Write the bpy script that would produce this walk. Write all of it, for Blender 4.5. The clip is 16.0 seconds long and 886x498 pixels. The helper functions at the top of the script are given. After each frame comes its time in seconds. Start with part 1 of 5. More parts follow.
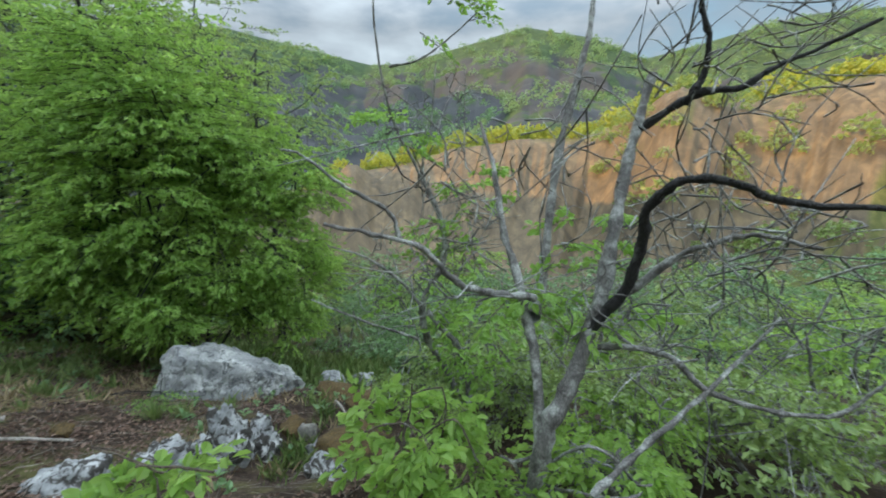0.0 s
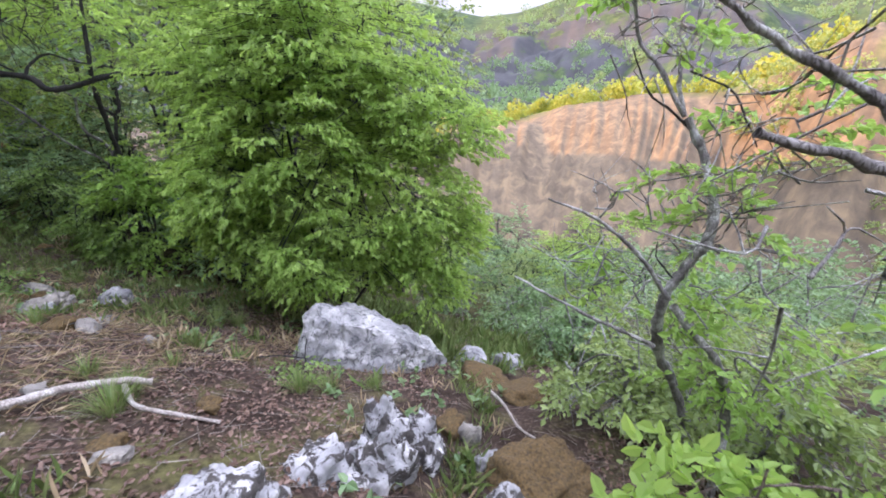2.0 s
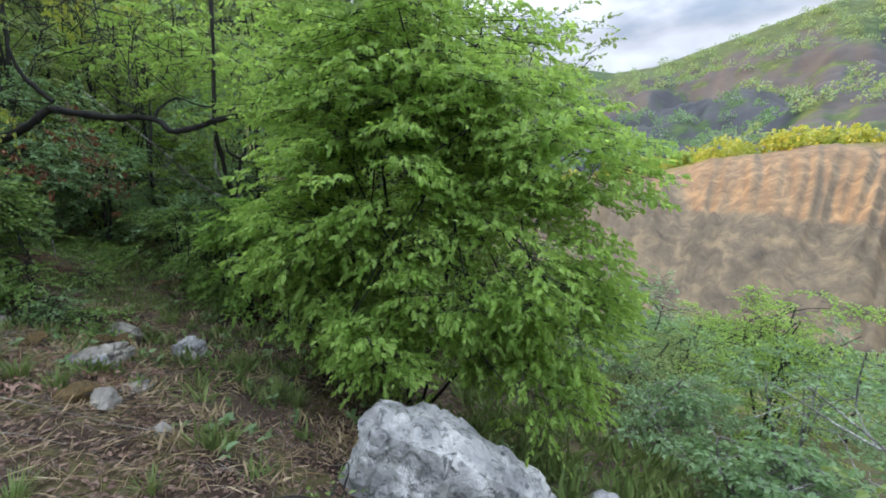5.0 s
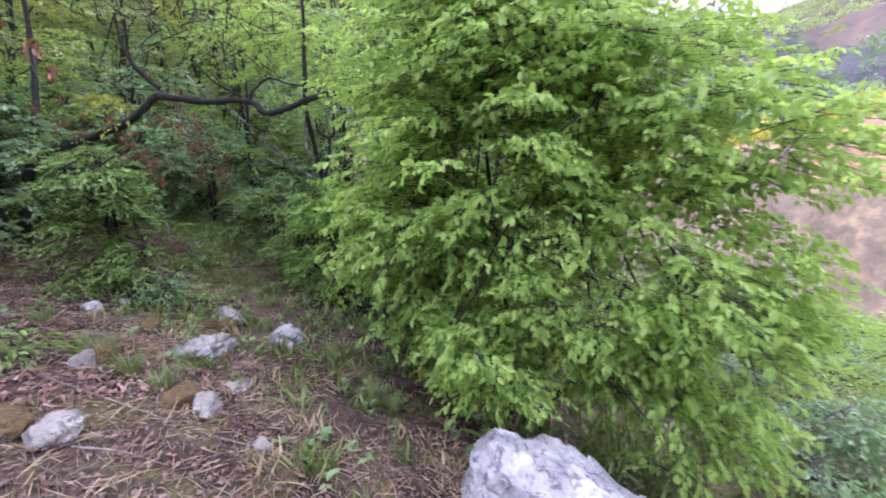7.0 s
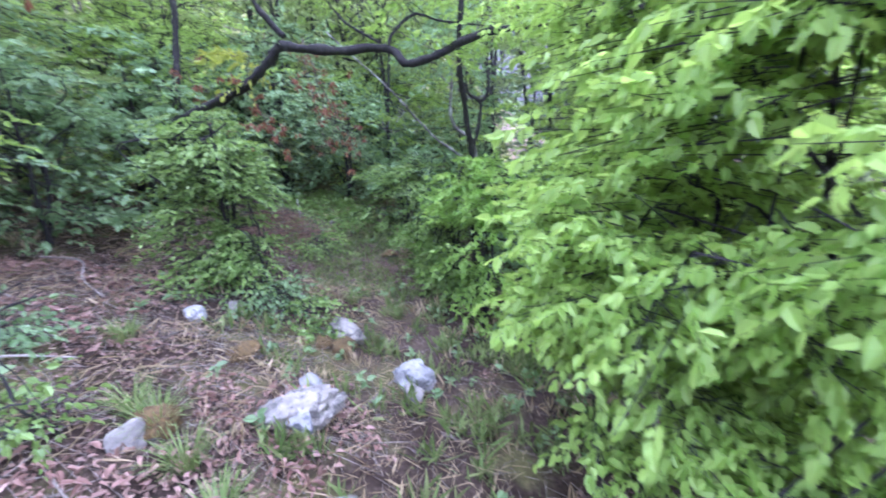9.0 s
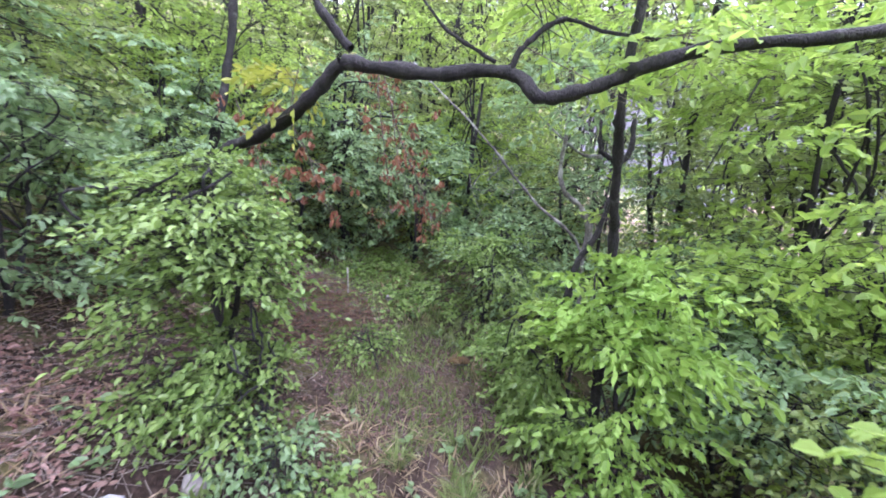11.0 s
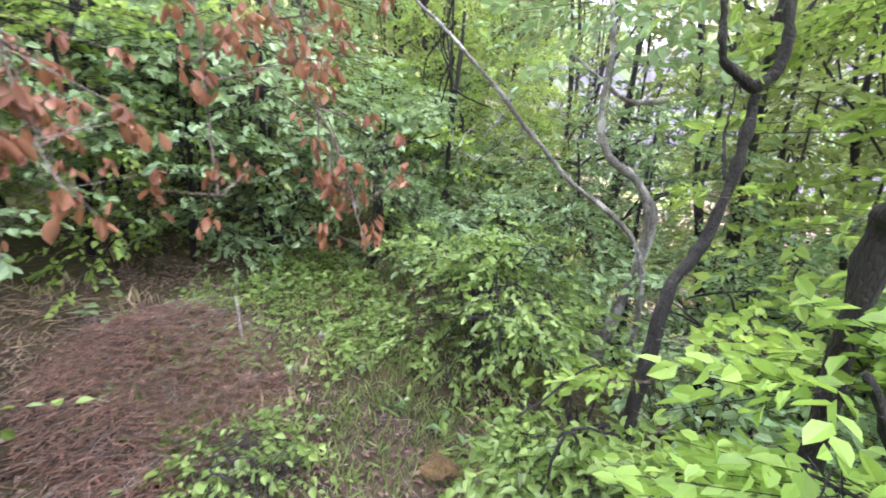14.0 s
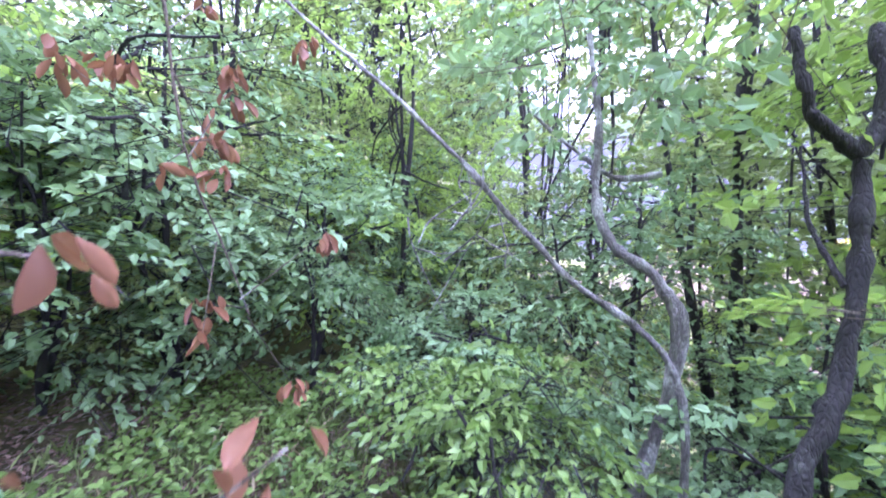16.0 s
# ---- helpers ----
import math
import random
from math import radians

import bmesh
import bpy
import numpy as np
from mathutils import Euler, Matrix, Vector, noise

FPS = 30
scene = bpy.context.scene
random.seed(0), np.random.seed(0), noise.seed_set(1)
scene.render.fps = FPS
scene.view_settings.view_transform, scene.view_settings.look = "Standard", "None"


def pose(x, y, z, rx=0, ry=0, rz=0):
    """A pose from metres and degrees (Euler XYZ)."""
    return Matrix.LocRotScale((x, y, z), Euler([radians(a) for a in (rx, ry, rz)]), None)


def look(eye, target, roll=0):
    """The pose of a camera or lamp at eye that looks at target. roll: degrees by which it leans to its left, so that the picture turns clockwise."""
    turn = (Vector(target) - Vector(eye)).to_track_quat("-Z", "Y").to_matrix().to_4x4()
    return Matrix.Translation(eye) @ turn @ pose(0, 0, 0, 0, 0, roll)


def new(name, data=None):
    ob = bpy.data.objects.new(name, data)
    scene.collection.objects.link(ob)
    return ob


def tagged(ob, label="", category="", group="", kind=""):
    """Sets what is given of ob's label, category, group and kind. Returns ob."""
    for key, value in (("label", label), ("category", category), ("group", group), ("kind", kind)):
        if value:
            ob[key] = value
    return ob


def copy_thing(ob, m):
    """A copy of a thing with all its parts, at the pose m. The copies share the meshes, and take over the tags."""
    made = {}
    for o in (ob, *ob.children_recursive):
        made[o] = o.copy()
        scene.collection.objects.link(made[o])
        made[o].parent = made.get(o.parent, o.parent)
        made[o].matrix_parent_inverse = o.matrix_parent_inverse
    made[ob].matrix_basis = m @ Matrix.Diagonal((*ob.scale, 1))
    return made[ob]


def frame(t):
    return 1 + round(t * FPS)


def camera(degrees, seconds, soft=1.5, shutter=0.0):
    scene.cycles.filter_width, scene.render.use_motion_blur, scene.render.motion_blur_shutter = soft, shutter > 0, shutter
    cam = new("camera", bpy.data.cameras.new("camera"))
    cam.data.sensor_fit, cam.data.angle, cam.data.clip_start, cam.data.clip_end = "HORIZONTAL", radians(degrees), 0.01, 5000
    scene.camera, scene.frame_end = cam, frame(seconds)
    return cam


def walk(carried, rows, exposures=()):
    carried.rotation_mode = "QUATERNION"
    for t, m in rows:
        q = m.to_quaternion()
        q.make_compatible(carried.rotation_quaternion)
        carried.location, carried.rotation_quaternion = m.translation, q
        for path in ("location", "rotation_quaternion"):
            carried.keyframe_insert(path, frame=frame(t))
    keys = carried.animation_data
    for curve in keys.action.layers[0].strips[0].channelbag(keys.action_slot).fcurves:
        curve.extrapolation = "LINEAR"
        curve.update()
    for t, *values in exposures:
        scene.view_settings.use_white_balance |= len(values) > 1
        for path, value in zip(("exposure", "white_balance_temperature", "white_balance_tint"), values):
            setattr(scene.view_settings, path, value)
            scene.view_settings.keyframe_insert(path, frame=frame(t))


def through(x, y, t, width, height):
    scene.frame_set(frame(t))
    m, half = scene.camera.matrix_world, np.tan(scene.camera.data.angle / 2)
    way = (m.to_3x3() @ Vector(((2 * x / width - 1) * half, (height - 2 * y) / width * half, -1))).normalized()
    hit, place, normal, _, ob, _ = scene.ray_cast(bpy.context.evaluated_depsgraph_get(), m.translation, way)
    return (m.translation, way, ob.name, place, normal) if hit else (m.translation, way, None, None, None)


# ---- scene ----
PATH = [
    (0, 0, 0, 0, 77.7, -0, 0),
    (0.5, -0.064, 0.1, -0.057, 75.68, -0.73, 7.01),
    (1, -0.325, 0.338, -0.163, 73.45, -1.51, 9.53),
    (1.5, -0.719, 0.632, -0.203, 71.54, -1.13, 11.8),
    (2, -0.824, 0.874, -0.238, 72.16, -0.32, 14.18),
    (2.5, -0.806, 1.113, -0.26, 73.2, -0.07, 14.84),
    (3, -0.876, 1.284, -0.262, 74.99, 0.06, 16.45),
    (3.5, -1.027, 1.498, -0.261, 78.47, -0.27, 19.27),
    (4, -1.131, 1.732, -0.36, 80.13, -0.7, 25.25),
    (6.5, -1.444, 2.234, -0.398, 76.07, 0.55, 35.73),
    (7, -1.728, 2.309, -0.325, 75.53, 1.01, 41.39),
    (7.5, -2.105, 2.516, -0.359, 75.26, 2.36, 46.81),
    (8, -2.442, 2.92, -0.358, 72.5, 1.51, 44.53),
    (8.5, -2.784, 2.995, -0.392, 70.88, -1.18, 46.14),
    (9, -3.132, 2.991, -0.385, 72.08, 1.57, 59.31),
    (9.5, -3.393, 3.172, -0.288, 75.02, 1.47, 70.32),
    (10, -3.805, 3.239, -0.285, 76.76, 0.03, 71.11),
    (12.5, -5.745, 3.852, -0.328, 78.08, -7.79, 68.15),
    (13, -6.001, 3.9, -0.449, 76.91, -8.74, 76.08),
    (13.5, -6.168, 4.021, -0.496, 75.96, -5.76, 73.7),
    (14, -6.296, 4.168, -0.505, 76.04, -2.53, 65.81),
    (14.5, -6.47, 4.282, -0.512, 76.57, -0.43, 60.07),
    (15, -6.664, 4.381, -0.468, 79.6, 1.6, 59.51),
    (15.5, -6.823, 4.483, -0.477, 81.08, 1.98, 61.64),
    (16, -7.008, 4.486, -0.426, 87.07, -0.16, 59.32),
]
EXPOSURES = [(0, 0.36, 5700, -2), (1, 1.0, 5900, 8), (2.5, 1.25, 5700, 28), (3.5, 1.22, 5600, 24), (4, 0.78, 5800, 8), (6.5, 1.25, 5700, 20), (7, 1.6, 5600, 36), (8, 2.12, 4950, 32), (9, 2.38, 5000, 34), (10, 2.42, 5150, 42), (12.5, 2.8, 6100, 28), (14, 3.0, 6000, 32), (15.5, 3.05, 5200, 36), (16, 3.0, 5000, 44)]
cam = camera(95.0, 16.0, soft=1.8, shutter=0.25)
walk(cam, [(row[0], pose(*row[1:])) for row in PATH], EXPOSURES)

# ---------------------------------------------------------------- light
SUN_AZ, SUN_EL = 120.0, 10.0          # degrees left of +y, degrees above the horizon
world = bpy.data.worlds.new("sky")
scene.world = world
world.use_nodes = True
wn, wl = world.node_tree.nodes, world.node_tree.links
wn.clear()
w_out, w_bg = wn.new("ShaderNodeOutputWorld"), wn.new("ShaderNodeBackground")
w_sky = wn.new("ShaderNodeTexSky")
w_sky.sky_type, w_sky.sun_disc = "NISHITA", False
w_sky.sun_elevation, w_sky.sun_rotation = radians(SUN_EL), radians(-SUN_AZ)
w_sky.dust_density, w_sky.air_density = 2.0, 1.0
w_co, w_map = wn.new("ShaderNodeTexCoord"), wn.new("ShaderNodeMapping")
w_map.inputs["Scale"].default_value = (1.6, 1.6, 4.0)
w_no, w_ra = wn.new("ShaderNodeTexNoise"), wn.new("ShaderNodeValToRGB")
w_no.inputs["Scale"].default_value, w_no.inputs["Detail"].default_value = 1.7, 7.0
w_ra.color_ramp.elements[0].position, w_ra.color_ramp.elements[1].position = 0.28, 0.50
w_cl, w_mix = wn.new("ShaderNodeValToRGB"), wn.new("ShaderNodeMix")
w_cl.color_ramp.elements[0].color, w_cl.color_ramp.elements[1].color = (4.0, 4.0, 4.4, 1), (8.6, 8.7, 9.0, 1)
w_cl.color_ramp.elements[0].position, w_cl.color_ramp.elements[1].position = 0.42, 0.68
w_mix.data_type = "RGBA"
wl.new(w_co.outputs["Generated"], w_map.inputs[0])
wl.new(w_map.outputs[0], w_no.inputs["Vector"])
wl.new(w_no.outputs["Fac"], w_ra.inputs[0])
wl.new(w_no.outputs["Fac"], w_cl.inputs[0])
wl.new(w_ra.outputs[0], w_mix.inputs[0])
wl.new(w_sky.outputs[0], w_mix.inputs[6])
# an overcast dome is brighter overhead than along the horizon
w_sep, w_up, w_lum = wn.new("ShaderNodeSeparateXYZ"), wn.new("ShaderNodeMapRange"), wn.new("ShaderNodeMix")
w_up.inputs["From Min"].default_value, w_up.inputs["From Max"].default_value = 0.28, 0.92
w_up.inputs["To Min"].default_value, w_up.inputs["To Max"].default_value = 0.52, 3.4
w_lum.data_type, w_lum.blend_type = "RGBA", "MULTIPLY"
w_lum.inputs[0].default_value = 1.0
wl.new(w_co.outputs["Generated"], w_sep.inputs[0])
wl.new(w_sep.outputs[2], w_up.inputs["Value"])
wl.new(w_cl.outputs[0], w_lum.inputs[6])
wl.new(w_up.outputs[0], w_lum.inputs[7])
wl.new(w_lum.outputs[2], w_mix.inputs[7])
wl.new(w_mix.outputs[2], w_bg.inputs[0])
w_bg.inputs[1].default_value = 0.15
wl.new(w_bg.outputs[0], w_out.inputs[0])

sun = new("sun", bpy.data.lights.new("sun", "SUN"))
sun.data.energy, sun.data.angle, sun.data.color = 5.0, radians(0.6), (1.0, 0.50, 0.15)
_a, _e = radians(SUN_AZ), radians(SUN_EL)
sun.matrix_world = look((0, 0, 60), (60 * math.sin(_a) * math.cos(_e), -60 * math.cos(_a) * math.cos(_e), 60 - 60 * math.sin(_e)))

# ---------------------------------------------------------------- materials
def material(name):
    m = bpy.data.materials.new(name)
    m.use_nodes = True
    nt = m.node_tree
    nt.nodes.clear()
    out = nt.nodes.new("ShaderNodeOutputMaterial")
    return m, nt, out


def node(nt, kind, **sockets):
    n = nt.nodes.new(kind)
    for key, value in sockets.items():
        n.inputs[key.replace("_", " ")].default_value = value
    return n


def ramp(nt, source, stops):
    r = nt.nodes.new("ShaderNodeValToRGB")
    els = r.color_ramp.elements
    while len(els) < len(stops):
        els.new(0.5)
    for el, (p, c) in zip(els, stops):
        el.position, el.color = p, (*c, 1) if len(c) == 3 else c
    nt.links.new(source, r.inputs[0])
    return r.outputs[0]


def mixed(nt, fac, a, b, mode="MIX"):
    m = nt.nodes.new("ShaderNodeMix")
    m.data_type, m.blend_type = "RGBA", mode
    for value, at in ((fac, 0), (a, 6), (b, 7)):
        if isinstance(value, bpy.types.NodeSocket):
            nt.links.new(value, m.inputs[at])
        elif isinstance(value, tuple):
            m.inputs[at].default_value = (*value, 1)
        else:
            m.inputs[at].default_value = value
    return m.outputs[2]


def noise_tex(nt, scale, detail=4.0, rough=0.55, stretch=None, distort=0.0):
    co = nt.nodes.new("ShaderNodeTexCoord")
    n = node(nt, "ShaderNodeTexNoise", Scale=scale, Detail=detail, Roughness=rough, Distortion=distort)
    src = co.outputs["Object"]
    if stretch:
        mp = nt.nodes.new("ShaderNodeMapping")
        mp.inputs["Scale"].default_value = stretch
        nt.links.new(src, mp.inputs[0])
        src = mp.outputs[0]
    nt.links.new(src, n.inputs["Vector"])
    return n.outputs["Fac"]


def bumped(nt, shader, source, strength, distance=0.02):
    b = node(nt, "ShaderNodeBump", Strength=strength, Distance=distance)
    nt.links.new(source, b.inputs["Height"])
    nt.links.new(b.outputs[0], shader.inputs["Normal"])


def leaf_material(name, dark, mid, light, through=0.4, gloss=0.5):
    """Thin leaf: diffuse and glossy upper face, light passing through."""
    m, nt, out = material(name)
    geo = nt.nodes.new("ShaderNodeNewGeometry")
    col = ramp(nt, geo.outputs["Random Per Island"], [(0.0, dark), (0.45, mid), (1.0, light)])
    big = noise_tex(nt, 1.7, 2.0)
    col = mixed(nt, 0.35, col, ramp(nt, big, [(0.3, dark), (0.7, light)]))
    p = node(nt, "ShaderNodeBsdfPrincipled", Roughness=0.42)
    p.inputs["Specular IOR Level"].default_value = gloss
    t = nt.nodes.new("ShaderNodeBsdfTranslucent")
    warm = mixed(nt, 0.5, col, (light[0] * 1.25, light[1] * 1.2, light[2] * 0.7))
    nt.links.new(col, p.inputs["Base Color"])
    nt.links.new(warm, t.inputs["Color"])
    s = nt.nodes.new("ShaderNodeMixShader")
    s.inputs[0].default_value = through
    nt.links.new(p.outputs[0], s.inputs[1])
    nt.links.new(t.outputs[0], s.inputs[2])
    nt.links.new(s.outputs[0], out.inputs[0])
    return m


LEAF_BRIGHT = leaf_material("fresh_leaf", (0.18, 0.30, 0.062), (0.28, 0.43, 0.098), (0.385, 0.545, 0.15), 0.60, 0.35)
LEAF_MID = leaf_material("hornbeam_leaf", (0.115, 0.20, 0.095), (0.20, 0.325, 0.155), (0.31, 0.46, 0.24), 0.42)
LEAF_LUSH = leaf_material("lush_leaf", (0.13, 0.24, 0.048), (0.23, 0.385, 0.078), (0.34, 0.52, 0.125), 0.50, 0.35)
LEAF_MOSSY = leaf_material("understory_leaf", (0.075, 0.14, 0.035), (0.15, 0.25, 0.06), (0.27, 0.40, 0.11), 0.42)
LEAF_OLIVE = leaf_material("slope_leaf", (0.12, 0.185, 0.06), (0.21, 0.30, 0.095), (0.33, 0.42, 0.15), 0.42)
LEAF_DARK = leaf_material("shade_leaf", (0.09, 0.165, 0.075), (0.16, 0.27, 0.12), (0.265, 0.39, 0.19), 0.45)
# Yellow oak leaf; on the far ridge the same yellow stands in for sunlight.
LEAF_YELLOW = leaf_material("young_oak_sunlit_leaf", (0.16, 0.22, 0.03), (0.28, 0.34, 0.05), (0.42, 0.46, 0.09), 0.45)
LEAF_DEAD = leaf_material("dead_leaf", (0.09, 0.037, 0.024), (0.22, 0.098, 0.056), (0.36, 0.19, 0.118), 0.25, 0.2)
BRUSH = leaf_material("dead_needles", (0.11, 0.06, 0.04), (0.22, 0.125, 0.09), (0.34, 0.22, 0.165), 0.15, 0.2)
LITTER = leaf_material("litter_leaf", (0.050, 0.031, 0.023), (0.130, 0.083, 0.062), (0.27, 0.19, 0.15), 0.1, 0.2)
FLAKE = leaf_material("pink_litter", (0.09, 0.05, 0.04), (0.24, 0.14, 0.11), (0.40, 0.28, 0.23), 0.1, 0.2)
GRASS = leaf_material("grass_blade", (0.07, 0.13, 0.03), (0.14, 0.22, 0.06), (0.25, 0.29, 0.12), 0.3, 0.2)
STRAW = leaf_material("dry_grass", (0.20, 0.15, 0.08), (0.34, 0.27, 0.16), (0.48, 0.40, 0.27), 0.2, 0.2)


def bark_material(name, dark, light, lichen=(0.34, 0.35, 0.31), amount=0.5):
    m, nt, out = material(name)
    p = node(nt, "ShaderNodeBsdfPrincipled", Roughness=0.85)
    fine = noise_tex(nt, 26.0, 6.0, 0.65, (1, 1, 0.35))
    spots = noise_tex(nt, 9.0, 5.0, 0.6)
    col = ramp(nt, fine, [(0.3, dark), (0.7, light)])
    col = mixed(nt, ramp(nt, spots, [(0.62 - 0.2 * amount, (0, 0, 0)), (0.72 - 0.15 * amount, (1, 1, 1))]), col, lichen)
    nt.links.new(col, p.inputs["Base Color"])
    rib = node(nt, "ShaderNodeTexVoronoi", Scale=85.0)
    rib.feature = "DISTANCE_TO_EDGE"
    rco, rmap = nt.nodes.new("ShaderNodeTexCoord"), nt.nodes.new("ShaderNodeMapping")
    rmap.inputs["Scale"].default_value = (1.0, 1.0, 0.3)
    nt.links.new(rco.outputs["Object"], rmap.inputs[0])
    nt.links.new(rmap.outputs[0], rib.inputs["Vector"])
    groove = ramp(nt, rib.outputs["Distance"], [(0.0, (0.62, 0.62, 0.62)), (0.22, (1, 1, 1))])
    col = mixed(nt, 1.0, col, groove, "MULTIPLY")
    nt.links.new(col, p.inputs["Base Color"])
    relief = mixed(nt, 0.5, fine, groove)
    bumped(nt, p, relief, 0.9, 0.02)
    nt.links.new(p.outputs[0], out.inputs[0])
    return m


BARK = bark_material("dark_bark", (0.007, 0.007, 0.007), (0.034, 0.032, 0.030), (0.085, 0.085, 0.078), 0.08)
BARK_GREY = bark_material("lichen_bark", (0.07, 0.065, 0.06), (0.26, 0.25, 0.235), (0.44, 0.45, 0.42), 0.7)
STICK = bark_material("weathered_stick", (0.11, 0.09, 0.075), (0.30, 0.26, 0.215), (0.38, 0.35, 0.30), 0.3)
DEADWOOD = bark_material("bleached_wood", (0.24, 0.21, 0.18), (0.52, 0.48, 0.43), (0.62, 0.60, 0.55), 0.4)
TWIG = bark_material("twig_bark", (0.06, 0.045, 0.035), (0.20, 0.16, 0.12), amount=0.2)


def rock_material(name, moss=0.0, white=1.0, black=0.4, warm=False):
    m, nt, out = material(name)
    p = node(nt, "ShaderNodeBsdfPrincipled", Roughness=0.9)
    big, fine, lich = noise_tex(nt, 4.0, 5.0), noise_tex(nt, 38.0, 6.0, 0.65), noise_tex(nt, 10.0 if black > 0.7 else 13.0, 7.0, 0.68, None, 0.9)
    base = ramp(nt, big, [(0.32, (0.15 * white, 0.155 * white, 0.165 * white)), (0.50, (0.33 * white, 0.335 * white, 0.34 * white)), (0.66, (0.60 * white, 0.60 * white, 0.59 * white))])
    base = mixed(nt, ramp(nt, fine, [(0.35, (0, 0, 0)), (0.75, (0.55, 0.55, 0.55))]), base, (0.22, 0.22, 0.21))
    base = mixed(nt, ramp(nt, lich, [(0.667 - 0.22 * black, (0, 0, 0)), (0.668 - 0.18 * black, (1, 1, 1))]), (0.055, 0.05, 0.045), base) if black > 0.7 else \
        mixed(nt, ramp(nt, lich, [(0.53, (0, 0, 0)), (0.60, (0.85, 0.85, 0.85))]), base, (0.085, 0.09, 0.095))
    crack = node(nt, "ShaderNodeTexVoronoi", Scale=2.6)
    crack.feature = "DISTANCE_TO_EDGE"
    co, warp = nt.nodes.new("ShaderNodeTexCoord"), nt.nodes.new("ShaderNodeVectorMath")
    wob = node(nt, "ShaderNodeTexNoise", Scale=5.0, Detail=4.0)
    nt.links.new(co.outputs["Object"], wob.inputs["Vector"])
    warp.operation = "MULTIPLY_ADD"
    warp.inputs[1].default_value = (0.6, 0.6, 0.6)
    nt.links.new(wob.outputs["Color"], warp.inputs[0])
    nt.links.new(co.outputs["Object"], warp.inputs[2])
    nt.links.new(warp.outputs[0], crack.inputs["Vector"])
    line = ramp(nt, crack.outputs["Distance"], [(0.0, (0.8, 0.8, 0.8)), (0.03, (0, 0, 0))])
    line = mixed(nt, 1.0, line, ramp(nt, noise_tex(nt, 3.3, 3.0), [(0.45, (0, 0, 0)), (0.6, (1, 1, 1))]), "MULTIPLY")
    base = mixed(nt, line, base, (0.07, 0.068, 0.065))
    if moss:
        geo, sep = nt.nodes.new("ShaderNodeNewGeometry"), nt.nodes.new("ShaderNodeSeparateXYZ")
        nt.links.new(geo.outputs["Normal"], sep.inputs[0])
        add = node(nt, "ShaderNodeMath")
        add.operation = "ADD"
        nt.links.new(sep.outputs[2], add.inputs[0])
        nt.links.new(noise_tex(nt, 7.0, 5.0), add.inputs[1])
        green = ramp(nt, noise_tex(nt, 60.0, 3.0), [(0.3, (0.036, 0.024, 0.009)), (0.7, (0.135, 0.088, 0.028))])
        base = mixed(nt, ramp(nt, add.outputs[0], [(1.15 - 0.7 * moss, (0, 0, 0)), (1.25 - 0.7 * moss, (1, 1, 1))]), base, green)
    if warm:
        base = mixed(nt, 1.0, base, (1.0, 0.93, 0.82), "MULTIPLY")
    nt.links.new(base, p.inputs["Base Color"])
    pits = noise_tex(nt, 17.0, 5.0, 0.7, None, 0.6)
    bumped(nt, p, mixed(nt, 0.5, fine, pits), 1.0, 0.035)
    nt.links.new(p.outputs[0], out.inputs[0])
    return m


ROCK = rock_material("limestone", 0.0, 1.0, 0.4)
ROCK_CRAG = rock_material("pitted_limestone", 0.0, 1.25, 0.9)
ROCK_WHITE = rock_material("white_stone", 0.12, 0.78, 0.3, True)
MOSS = rock_material("moss_cushion", 1.6, 0.8, 0.3)


